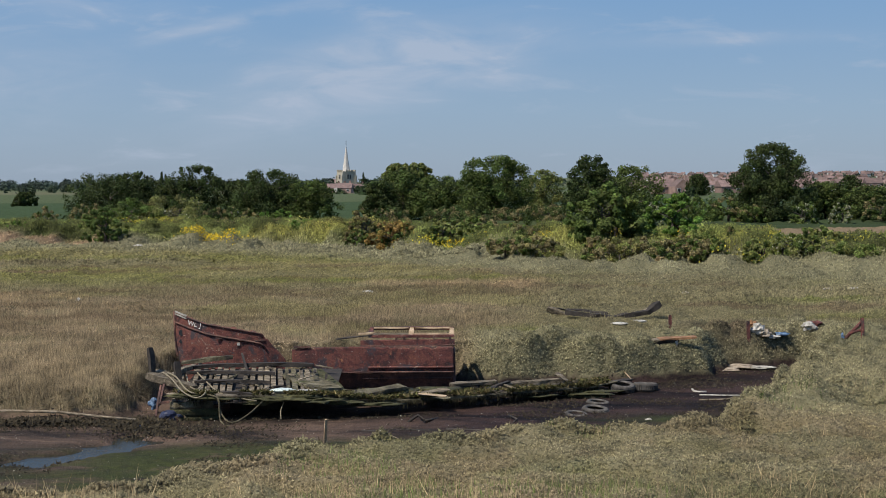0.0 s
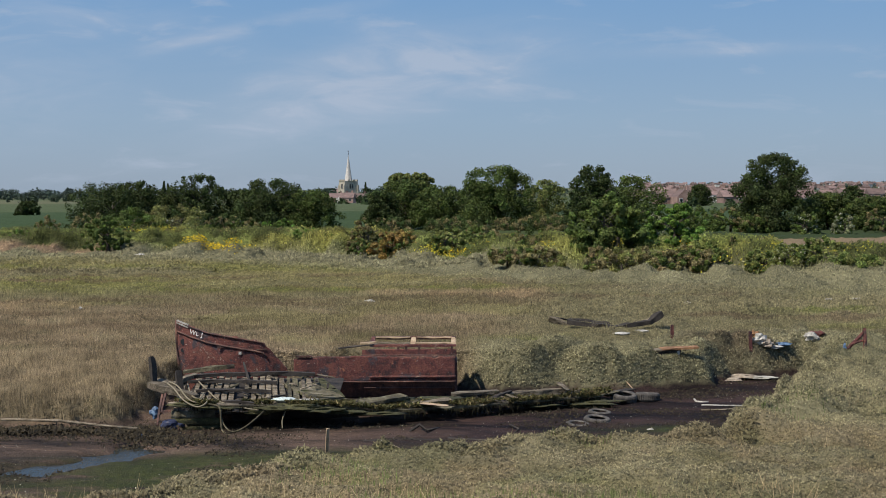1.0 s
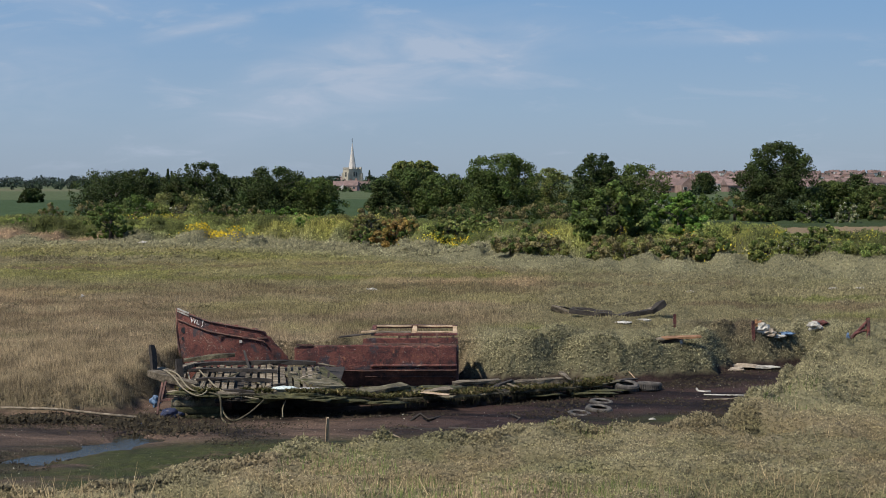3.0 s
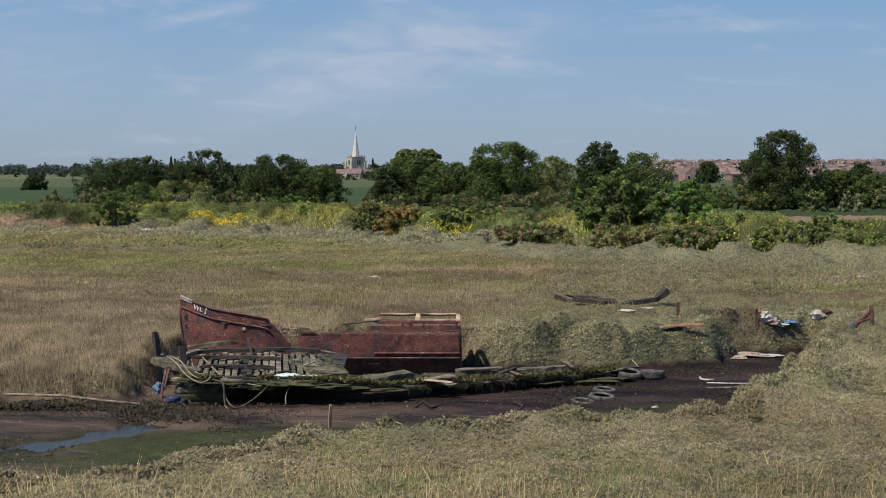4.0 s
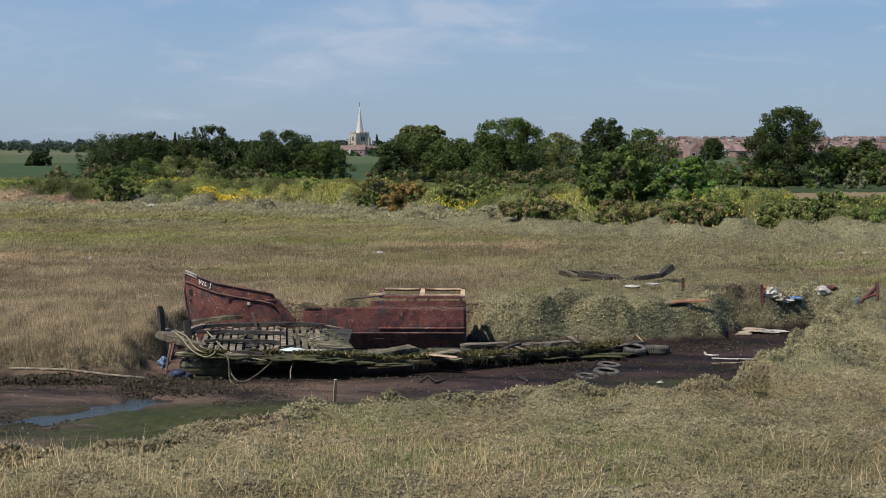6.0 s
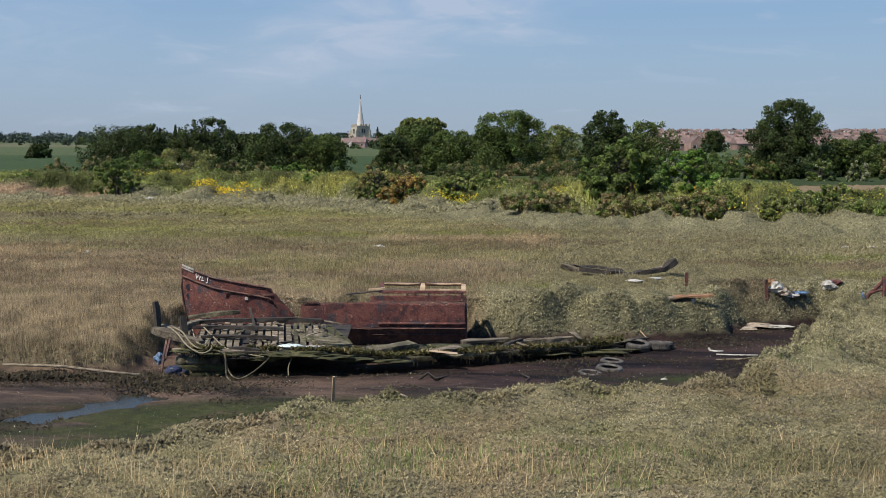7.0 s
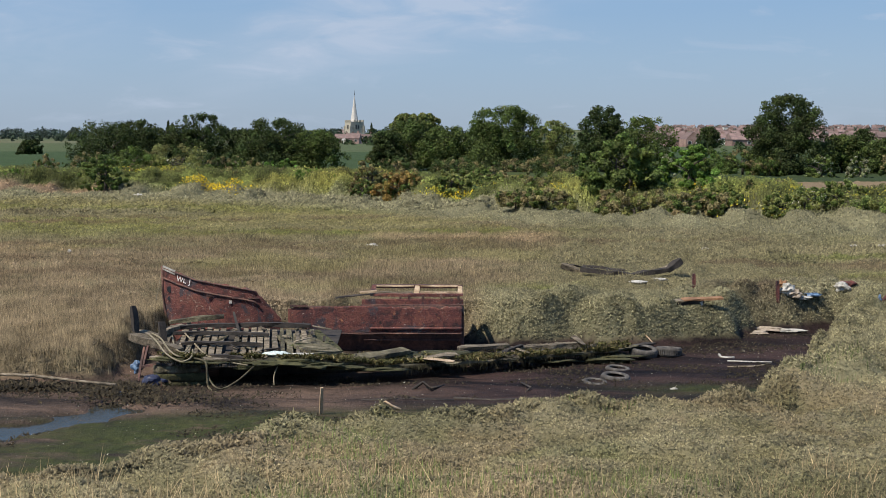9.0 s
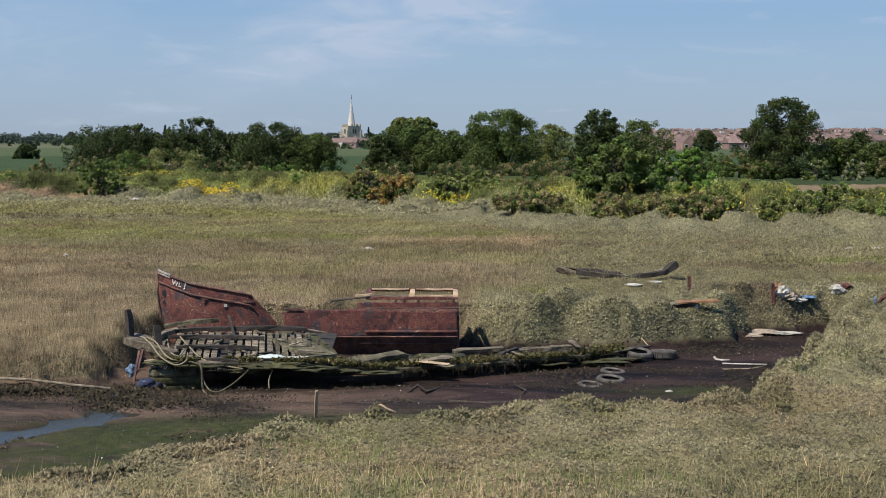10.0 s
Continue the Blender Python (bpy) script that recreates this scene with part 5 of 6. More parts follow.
    for u in (0.32, 0.42, 0.58, 0.78, 0.98):
        one_timber("short_post", frame_m(u, 0) + Vector((0, -0.05, -0.12)), frame_m(u, 0) + Vector((0, -0.05, 0.0)), 0.05, 0.05, RUST_DARK, ob)
    one_timber("loose_plank", (-2.85, 32.35, 1.33), (-1.95, 32.42, 1.42), 0.1, 0.035, WOOD_DARK, ob, "dark splintered plank", 0.0, 0.02)
    one_timber("loose_plank", (-2.3, 32.5, 1.44), (-1.9, 32.55, 1.46), 0.1, 0.05, WOOD_PALE, ob, "broken pale plank end", 0.0, 0.02)
    bm = bmesh.new()
    tube(bm, [(-7.1, 33.3, 1.88), (-7.16, 33.2, 1.5), (-7.22, 33.1, 1.15)], [0.012, 0.01, 0.01], 5)
    wpart("hanging_rope", bm, ROPE, ob)


steel_boat()


# ---- rotten wooden barge in front of it ----
def gun_y(x):
    return float(np.interp(x, [-6.6, -6, -3, 0.1, 2.9, 4.4], [28.7, 27.98, 28.48, 29.35, 31.0, 32.2]))


def gun_z(x):
    return float(np.interp(x, [-6.6, -6.2, -4, -3, -1.5, 0, 3, 4.4], [0.72, 0.6, 0.55, 0.5, 0.34, 0.32, 0.26, 0.15]))


def deck_z(y):
    return 0.5 + 0.12 * (y - 28.3)


def lump(name, at, size, mat, parent=None, seed=0, rough=0.35, sub=3, flat=1.0, label="", category="", smooth=True):
    """An uneven rounded body."""
    bm = bmesh.new()
    bmesh.ops.create_icosphere(bm, subdivisions=sub, radius=1)
    for v in bm.verts:
        k = 1 + rough * noise.noise(v.co * 1.6 + Vector((seed * 3.3, seed, 0))) + rough * 0.5 * noise.noise(v.co * 4.5 + Vector((seed, 9, 0)))
        v.co = Vector((v.co.x * size[0] * k, v.co.y * size[1] * k, v.co.z * size[2] * k))
    if parent is not None:
        bmesh.ops.translate(bm, verts=bm.verts, vec=Vector(at))
        return wpart(name, bm, mat, parent, label, smooth)
    o = part(name, bm, mat, None, "", smooth)
    o.location = at
    return tagged(o, label, category)


def barge():
    ob = thing("wooden_barge", (-3.0, 29.8, 0.0), "rotten mossy wooden barge sunk in the mud with open deck timbers", "boat wreck")
    # deck slats
    local = random.Random(3)
    x = -6.05
    while x < -2.75:
        y0 = gun_y(x) + 0.15
        y1 = 31.3 + local.uniform(-0.15, 0.1) - 0.25 * max(0, x + 4.6)
        if local.random() > 0.14:
            one_timber("deck_plank", (x + local.uniform(-0.02, 0.02), y0, deck_z(y0) - 0.02), (x - 0.35, y1, deck_z(y1) - 0.02 + local.uniform(-0.03, 0.02)), local.uniform(0.08, 0.13), 0.05,
                       WOOD_GREY if x < -4.0 or local.random() < 0.5 else WOOD_MOSS, ob, "", 0.0, 0.02)
        x += 0.165
    for p0, p1, w, m in (((-6.49, 31.2, 0.8), (-5.27, 31.3, 1.02), 0.11, WOOD_MOSS), ((-6.42, 30.7, 0.71), (-4.78, 31.0, 0.8), 0.09, WOOD_DARK), ((-6.2, 30.3, 0.69), (-4.1, 30.2, 0.69), 0.08, WOOD_DARK),
                         ((-5.85, 29.5, 0.6), (-4.11, 29.4, 0.58), 0.08, WOOD_DARK), ((-5.11, 28.6, 0.51), (-4.31, 28.3, 0.45), 0.1, WOOD_DARK), ((-4.98, 31.0, 0.76), (-3.27, 30.9, 0.78), 0.11, WOOD_DARK), ((-6.51, 29.9, 0.75), (-6.12, 30.9, 0.78), 0.12, WOOD_GREY)):
        one_timber("deck_beam", (p0[0], p0[1], max(p0[2], deck_z(p0[1]) + 0.05)), (p1[0], p1[1], max(p1[2], deck_z(p1[1]) + 0.06)), w, w, m, ob, "", 0.02, 0.03)
    bm = bmesh.new()   # dark sheets added under the deck and behind the open side, blackening the void
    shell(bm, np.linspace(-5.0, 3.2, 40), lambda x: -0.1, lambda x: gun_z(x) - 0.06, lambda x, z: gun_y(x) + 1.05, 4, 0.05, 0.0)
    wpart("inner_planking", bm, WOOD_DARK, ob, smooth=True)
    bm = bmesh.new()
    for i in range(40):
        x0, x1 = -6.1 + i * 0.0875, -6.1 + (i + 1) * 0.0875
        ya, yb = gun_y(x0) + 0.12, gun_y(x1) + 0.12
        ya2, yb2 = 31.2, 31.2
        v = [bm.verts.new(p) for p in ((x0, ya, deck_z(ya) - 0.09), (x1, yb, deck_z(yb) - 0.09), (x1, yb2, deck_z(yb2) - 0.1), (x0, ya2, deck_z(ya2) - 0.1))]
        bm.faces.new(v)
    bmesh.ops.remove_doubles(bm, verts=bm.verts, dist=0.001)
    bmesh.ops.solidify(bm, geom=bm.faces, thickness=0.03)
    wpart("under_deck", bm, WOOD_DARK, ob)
    # planked side at the bow
    for k, (z0, z1) in enumerate(((-0.05, 0.13), (0.14, 0.31), (0.32, 0.47))):
        bm = bmesh.new()
        shell(bm, np.linspace(-6.15, -4.95 - 0.12 * k, 16), lambda x: z0, lambda x: z1, lambda x, z: gun_y(x) + 0.03 + 0.1 * (0.5 - z), 3, 0.05, 0.01)
        wpart("hull_plank", bm, MOSS if k < 2 else WOOD_MOSS, ob, "", True)
    # gunwale logs, mossy
    for x0, x1, dz, w, h, m, dy in ((-6.2, -4.6, 0.0, 0.14, 0.1, WOOD_GREY, 0.0), (-4.7, -3.2, -0.03, 0.16, 0.1, WOOD_MOSS, 0.02), (-3.3, -1.2, -0.04, 0.2, 0.09, WOOD_MOSS, 0.0), (-1.4, 0.9, 0.0, 0.22, 0.08, WOOD_MOSS, 0.05),
                                 (0.6, 3.1, 0.0, 0.2, 0.08, WOOD_MOSS, 0.04), (-1.6, 0.2, 0.06, 0.16, 0.05, WOOD_GREY, 0.3), (2.4, 4.3, 0.0, 0.18, 0.08, MOSS, 0.15)):
        xs = np.linspace(x0, x1, 5)
        for a, b in zip(xs, xs[1:]):
            bm = bmesh.new()
            timber(bm, (a - 0.01, gun_y(a) + dy, gun_z(a) + dz + 0.02 * noise.noise((a * 3, 0, 0))), (b + 0.01, gun_y(b) + dy, gun_z(b) + dz + 0.02 * noise.noise((b * 3, 0, 0))), w * 0.85, h * 0.8, 5, 0.055)
            wpart("gunwale", bm, m, ob)
    for k, x in enumerate(np.arange(-2.7, 3.0, 0.47)):
        y = gun_y(x)
        one_timber("side_deck_plank", (x, y + 0.2, gun_z(x) + 0.0), (x + 0.95, gun_y(x + 0.95) + 0.3 + 0.1 * (k % 3), gun_z(x + 0.9) + 0.01), 0.2, 0.05, (WOOD_MOSS, WOOD_DARK, WOOD_GREY)[k % 3], ob, "", 0.0, 0.06)
        one_timber("side_deck_plank", (x - 0.1, y + 0.6, gun_z(x) - 0.01), (x + 0.9, gun_y(x + 0.9) + 0.65 + 0.06 * (k % 2), gun_z(x + 0.9) + 0.0), 0.3, 0.05, (WOOD_DARK, WOOD_MOSS, MOSS)[(k + 1) % 3], ob, "", 0.0, 0.07)
    for p0, p1, w, h, m in (((-2.48, 28.75, 0.44), (-1.09, 29.6, 0.56), 0.5, 0.09, WOOD_MOSS), ((-1.05, 29.3, 0.4), (-0.02, 29.7, 0.46), 0.3, 0.06, WOOD_GREY), ((0.01, 30.4, 0.46), (1.1, 30.7, 0.5), 0.28, 0.09, WOOD_GREY),
                            ((1.12, 30.6, 0.39), (2.74, 31.2, 0.43), 0.12, 0.16, WOOD_GREY), ((2.59, 31.3, 0.61), (2.81, 31.0, 0.46), 0.14, 0.04, WOOD_GREY), ((-0.72, 29.1, 0.46), (-0.08, 29.0, 0.42), 0.2, 0.05, WOOD_PALE),
                            ((-3.71, 30.6, 0.71), (-2.69, 29.0, 0.58), 0.75, 0.07, WOOD_MOSS), ((-3.2, 30.9, 0.76), (-2.52, 29.3, 0.56), 0.3, 0.05, MOSS), ((2.78, 31.2, 0.21), (4.1, 31.9, 0.29), 0.2, 0.06, WOOD_MOSS), ((2.83, 31.0, 0.11), (3.87, 31.1, 0.06), 0.22, 0.06, MOSS),
                            ((3.23, 31.6, 0.23), (4.58, 32.3, 0.29), 0.12, 0.06, WOOD_DARK), ((0.84, 30.2, 0.35), (1.4, 30.7, 0.49), 0.12, 0.08, WOOD_DARK), ((1.45, 30.4, 0.29), (0.84, 30.0, 0.28), 0.1, 0.06, WOOD_GREY)):
        one_timber("loose_board", p0, p1, w, h, m, ob, "", 0.0, 0.03)
    for i, (p, s) in enumerate((((-3.93, 28.3, 0.5), (0.25, 0.16, 0.09)), ((-3.44, 28.35, 0.51), (0.35, 0.2, 0.11)), ((-2.89, 28.4, 0.45), (0.3, 0.2, 0.08)), ((-2.34, 28.55, 0.37), (0.3, 0.18, 0.07)), ((-1.73, 28.8, 0.3), (0.35, 0.2, 0.06)), ((-4.18, 28.25, 0.43), (0.2, 0.12, 0.1)),
                                ((-0.35, 29.9, 0.43), (0.4, 0.3, 0.06)), ((-1.25, 29.6, 0.46), (0.3, 0.25, 0.08)), ((1.93, 30.6, 0.17), (0.4, 0.2, 0.05)), ((3.34, 31.3, 0.14), (0.45, 0.3, 0.06)), ((-5.76, 28.1, 0.61), (0.25, 0.12, 0.07)), ((-5.2, 28.05, 0.55), (0.3, 0.1, 0.06)))):
        lump("moss_cushion", p, (s[0] * 1.5, s[1] * 1.2, s[2] * 0.6), MOSS, ob, i, 0.8)
    for k in range(70):   # splintered scraps
        x = local.uniform(-5.8, 3.0)
        y = gun_y(x) + local.uniform(0.05, 0.9 if x > -2.7 else 2.6)
        z = (gun_z(x) + 0.05) if x > -2.7 else deck_z(y) + 0.04
        a, ln = local.uniform(0, 3.14), local.uniform(0.12, 0.5)
        one_timber("splinter", (x, y, z + local.uniform(0, 0.03)), (x + math.cos(a) * ln, y + math.sin(a) * ln * 0.6, z + local.uniform(-0.02, 0.12)), local.uniform(0.03, 0.08), 0.025, (WOOD_GREY, WOOD_DARK, WOOD_MOSS)[k % 3], ob, "", 0.0, 0.02)
    # moss and weed grown over the timbers, strands hanging from the edge
    n = 20000
    x = rng.uniform(-6.1, 4.0, n)
    gy, gz = np.array([gun_y(q) for q in x]), np.array([gun_z(q) for q in x])
    off = rng.random(n) ** 1.6 * np.where(x > -3.2, 0.95, 0.35)
    k = fbm(x * 1.2, off * 3 + 9, 2.2, 3) + 0.06 * (x > -3.3) > 0.56
    x, gy, gz, off = x[k], gy[k], gz[k], off[k]
    n = len(x)
    p = np.c_[x, gy + off - 0.1, gz + 0.03 + 0.07 * rng.random(n) + 0.05 * fbm(x, off, 4.0, 2)]
    q = rng.normal(size=(n, 2, 3)) * 0.022
    v = np.stack([p + q[:, 0], p + q[:, 1], p - q[:, 0] - q[:, 1]], 1) - np.array(ob.location)
    tint = np.array([(0.095, 0.092, 0.036)]) * (0.5 + rng.random((n, 1))) * np.where(rng.random((n, 1)) < 0.4, np.array([[1.7, 1.4, 1.7]]), 1.0)
    array_mesh("moss", v.reshape(-1, 3), np.arange(3 * n).reshape(n, 3), LEAF, ob, [("tint", "FLOAT_COLOR", np.repeat(tint, 3, 0))], "yellow-green moss on the rotten timbers")
    n = 900
    x = rng.uniform(-5.9, 3.6, n)
    gy, gz = np.array([gun_y(q) for q in x]), np.array([gun_z(q) for q in x])
    drop = 0.04 + 0.2 * rng.random(n) ** 3
    p = np.c_[x, gy - 0.1 + 0.06 * rng.random(n), gz]
    v = np.stack([p - np.array([0.012, 0, 0]), p + np.array([0.012, 0, 0]), p + np.c_[rng.normal(size=n) * 0.04, rng.normal(size=n) * 0.03, -drop]], 1) - np.array(ob.location)
    tint = np.array([(0.03, 0.027, 0.014)]) * (0.4 + 1.2 * rng.random((n, 1)))
    array_mesh("hanging_weed", v.reshape(-1, 3), np.arange(3 * n).reshape(n, 3), LEAF, ob, [("tint", "FLOAT_COLOR", np.repeat(tint, 3, 0))], "dark weed hanging from the broken side")
    # posts and stem timbers at the bow
    one_timber("stem_post", (-6.78, 29.4, 0.93), (-6.88, 29.5, 1.49), 0.13, 0.12, WOOD_DARK, ob, "jagged black post", 0.0, 0.03)
    one_timber("bow_post", (-6.08, 28.8, 0.76), (-6.13, 28.9, 1.25), 0.14, 0.12, WOOD_DARK, ob, "", 0.0, 0.02)
    one_timber("bow_timber", (-6.87, 29.3, 0.89), (-5.63, 28.4, 0.71), 0.2, 0.17, WOOD_GREY, ob, "bleached bow timber", 0.0, 0.03)
    one_timber("bow_timber", (-6.9, 29.6, 0.95), (-6.23, 29.5, 0.81), 0.12, 0.1, WOOD_GREY, ob, "", 0.0, 0.03)
    for p0, p1 in (((-6.47, 28.8, 0.73), (-6.48, 28.3, 0.11)), ((-6.39, 28.8, 0.76), (-6.43, 28.5, 0.35)), ((-6.06, 28.5, 0.68), (-5.94, 27.9, 0.0)), ((-6.5, 28.5, 0.36), (-6.07, 28.4, 0.42))):
        one_timber("iron_strap", p0, p1, 0.05, 0.05, RUST_DARK, ob, "", 0.02, 0.01)
    one_timber("dark_stake", (-5.03, 31.2, 1.13), (-4.74, 30.3, 0.68), 0.05, 0.05, WOOD_DARK, ob, "", 0.02, 0.01)
    # foam sheet
    lump("plastic_sheet", (-3.72, 28.6, 0.64), (0.28, 0.16, 0.045), PLASTIC, ob, 4, 0.3, 3, 1.0, "pale aqua plastic sheet")
    lump("plastic_sheet", (-3.17, 28.7, 0.61), (0.25, 0.1, 0.025), WHITE, ob, 5, 0.4, 3, 1.0, "dirty white plastic scrap")

    def rope(pts, r=0.018, mat=ROPE):
        bm = bmesh.new()
        P = [Vector(p) for p in pts]
        fine = []
        for i in range(len(P) - 1):
            a, b, c, d = P[max(i - 1, 0)], P[i], P[i + 1], P[min(i + 2, len(P) - 1)]
            for k in range(6):
                t = k / 6
                fine.append(0.5 * ((2 * b) + (c - a) * t + (2 * a - 5 * b + 4 * c - d) * t * t + (3 * b - a - 3 * c + d) * t**3))
        fine.append(P[-1])
        tube(bm, fine, [r] * len(fine), 6)
        wpart("rope", bm, mat, ob, "slack weathered rope", True)
    rope(((-6.46, 29.2, 0.93), (-6.15, 28.5, 0.9), (-5.84, 28.0, 0.73), (-5.53, 27.85, 0.6), (-5.33, 27.9, 0.67), (-5.39, 28.4, 0.75)))
    rope(((-6.43, 29.3, 0.94), (-6.08, 28.6, 0.94), (-5.78, 28.1, 0.76), (-5.55, 28.0, 0.67), (-5.47, 28.3, 0.73)))
    rope(((-5.98, 29.2, 0.9), (-5.74, 28.4, 0.77), (-5.55, 28.3, 0.71), (-5.5, 28.6, 0.79)))
    rope(((-6.04, 30.5, 0.83), (-5.59, 29.5, 0.71), (-5.13, 28.6, 0.59), (-4.66, 28.2, 0.54), (-4.22, 28.1, 0.48)))
    rope(((-5.32, 28.0, 0.65), (-5.04, 27.9, 0.58), (-4.98, 27.75, 0.32), (-4.93, 27.7, 0.09), (-4.66, 27.4, 0.04)), 0.02, WOOD_MOSS)
    rope(((-5.04, 27.9, 0.58), (-4.92, 27.75, 0.24), (-4.69, 27.6, 0.1), (-4.38, 27.8, 0.23), (-4.06, 28.15, 0.5)), 0.017, WOOD_MOSS)
    rope(((-3.65, 28.25, 0.43), (-3.7, 28.1, 0.26), (-3.68, 28.0, 0.1)), 0.014)
    rope(((-5.77, 31.0, 0.85), (-5.62, 30.8, 0.75), (-5.47, 29.8, 0.65)), 0.012)


barge()


# ---- junk in and around the creek ----
def tyre(x, y, z, r, tilt, rot, label, cat="tyre", group="tyres in the mud"):
    ob = thing("tyre", (x, y, z), label, cat, group)
    ob.rotation_euler = (radians(tilt), radians(4), radians(rot))
    bm = bmesh.new()
    prof = [(0.6, -0.09), (0.72, -0.115), (0.93, -0.11), (1.0, -0.08), (1.0, 0.08), (0.93, 0.11), (0.72, 0.115), (0.6, 0.09), (0.64, 0.07), (0.86, 0.075), (0.86, -0.075), (0.64, -0.07)]
    n = 36
    rings = [[bm.verts.new((math.cos(a) * p * r, math.sin(a) * p * r, h * r / 0.31)) for p, h in prof] for a in [k * 2 * math.pi / n for k in range(n)]]
    for q, w in zip(rings, rings[1:] + rings[:1]):
        for k in range(len(prof)):
            bm.faces.new((q[k], w[k], w[(k + 1) % len(prof)], q[(k + 1) % len(prof)]))
    part("carcass", bm, RUBBER, ob, smooth=True)
    bm = bmesh.new()
    for k in range(n):
        a = k * 2 * math.pi / n
        box(bm, (-0.012, -0.02, -0.06), (0.012, 0.02, 0.06))
        vs = bm.verts[-8:] if hasattr(bm.verts, "__getitem__") and not bm.verts.ensure_lookup_table() else []
        bmesh.ops.transform(bm, matrix=Matrix.Translation((math.cos(a) * r * 1.005, math.sin(a) * r * 1.005, 0)) @ Matrix.Rotation(a, 4, "Z"), verts=vs)
    part("tread", bm, RUBBER, ob)


for (x, y, z), r, tilt, rot, dz in (((4.25, 31.86, 0.1), 0.31, 8, 0, 0.1), ((4.85, 32.02, 0.1), 0.3, -3, 30, 0.09), ((3.29, 29.18, 0.05), 0.3, 4, 0, 0.02), ((3.47, 30.25, 0.05), 0.27, 3, 10, 0.0), ((2.81, 28.69, 0.05), 0.26, 4, 0, 0.0)):
    tyre(x, y, z + dz - 0.05, r, tilt, rot, "worn car tyre half sunk in the mud, caked grey")


def stake(name, p0, p1, w, mat, label, cat):
    bm = bmesh.new()
    timber(bm, (0, 0, -0.15), Vector(p1) - Vector(p0), w, w * 0.8, 6, 0.012)
    o = part(name, bm, mat)
    o.location = p0
    return tagged(o, label, cat)


stake("stake", (-2.5, 25.52, 0.0), (-2.45, 25.4, 0.56), 0.06, WOOD_PALE, "thin bleached wooden stake standing in the creek", "stake")
stake("post", (6.19, 36.3, 1.08), (6.17, 36.3, 1.5), 0.09, RUST, "short rusty post in the marsh", "post")
stake("post", (8.37, 36.25, 0.82), (8.35, 36.25, 1.32), 0.09, RUST, "rusty post beside a heap of rubbish", "post")


def plank_wreck():
    """Remains of a small boat lying in the marsh."""
    ob = thing("dinghy_wreck", (4.83, 39.72, 0.86), "dark broken wooden dinghy lying in the marsh plants", "boat wreck")
    up = Vector((0, 0, 0.17))
    for p0, p1, w, h, m, bow in (((3.69, 41.5, 0.91), (5.28, 41.2, 0.74), 0.12, 0.16, WOOD_DARK, 0.0), ((5.19, 41.2, 0.76), (6.39, 41.4, 0.91), 0.12, 0.18, WOOD_DARK, 0.0), ((6.3, 41.4, 0.89), (6.74, 41.6, 1.18), 0.14, 0.22, WOOD_DARK, 0.0),
                                 ((3.15, 42.0, 0.97), (3.79, 41.8, 0.73), 0.08, 0.2, WOOD_GREY, 0.0), ((3.24, 42.3, 1.02), (3.93, 42.2, 0.88), 0.08, 0.06, WOOD_DARK, 0.0), ((3.86, 42.4, 0.93), (5.59, 42.2, 0.74), 0.1, 0.06, WOOD_DARK, 0.0), ((5.5, 42.2, 0.74), (6.52, 42.3, 0.93), 0.1, 0.06, WOOD_GREY, 0.0)):
        one_timber("strake", Vector(p0) + up, Vector(p1) + up, w, h * 0.9, m, ob, "", bow, 0.07)
    for p0, p1 in (((3.75, 41.4, 0.69), (3.88, 42.4, 0.93)), ((4.4, 41.4, 0.7), (4.58, 42.2, 0.84)), ((5.47, 41.3, 0.71), (5.58, 42.1, 0.77))):
        one_timber("rib", Vector(p0) + up * 0.5, Vector(p1) + up, 0.07, 0.07, WOOD_DARK, ob)
    for i, p in enumerate(((5.17, 39.67, 0.9), (5.87, 40.31, 0.9))):
        lump("white_sheet", p, (0.26, 0.12, 0.05), WHITE, ob, i + 2, 0.4, 3, 1.0, "dirty white sheet")


plank_wreck()


def broken_bench():
    ob = thing("collapsed_jetty", (5.48, 33.98, 0.84), "collapsed plank jetty at the creek edge", "jetty")
    for p0, p1, w, h, m in (((4.94, 34.04, 0.92), (5.6, 34.11, 1.0), 0.3, 0.05, WOOD_GREY), ((5.5, 34.11, 1.0), (6.51, 34.16, 1.05), 0.34, 0.05, ORANGE), ((5.12, 34.04, 0.92), (6.05, 34.09, 0.97), 0.06, 0.12, WOOD_DARK), ((3.91, 33.92, 0.79), (5.12, 34.04, 0.92), 0.08, 0.05, WOOD_GREY)):
        one_timber("plank", p0, p1, w, h, m, ob, "", 0.0, 0.02)
    for a, b in (((5.5, 33.83, 0.3), (5.51, 34.11, 1.0)), ((5.96, 33.95, 0.4), (5.99, 34.11, 1.0)), ((5.09, 33.9, 0.35), (5.12, 34.07, 0.95))):
        one_timber("leg", a, b, 0.09, 0.09, WHITE if a[0] < 6.0 and a[0] > 5.6 else WOOD_DARK, ob)
    ob.location += Vector((0.02, 0.2, 0.06))


broken_bench()


def crumpled(name, at, size, mat, label, cat="litter", seed=0):
    wild = at[2] > 0.4
    return lump(name, (at[0], at[1], at[2] + (size[2] * 0.6 + 0.05 if wild else 0.0)), (size[0] * 0.95, size[1] * 0.95, size[2] * 0.95) if wild else size, mat, None, seed, 0.55, 3, 1.0, label, cat, smooth=False)


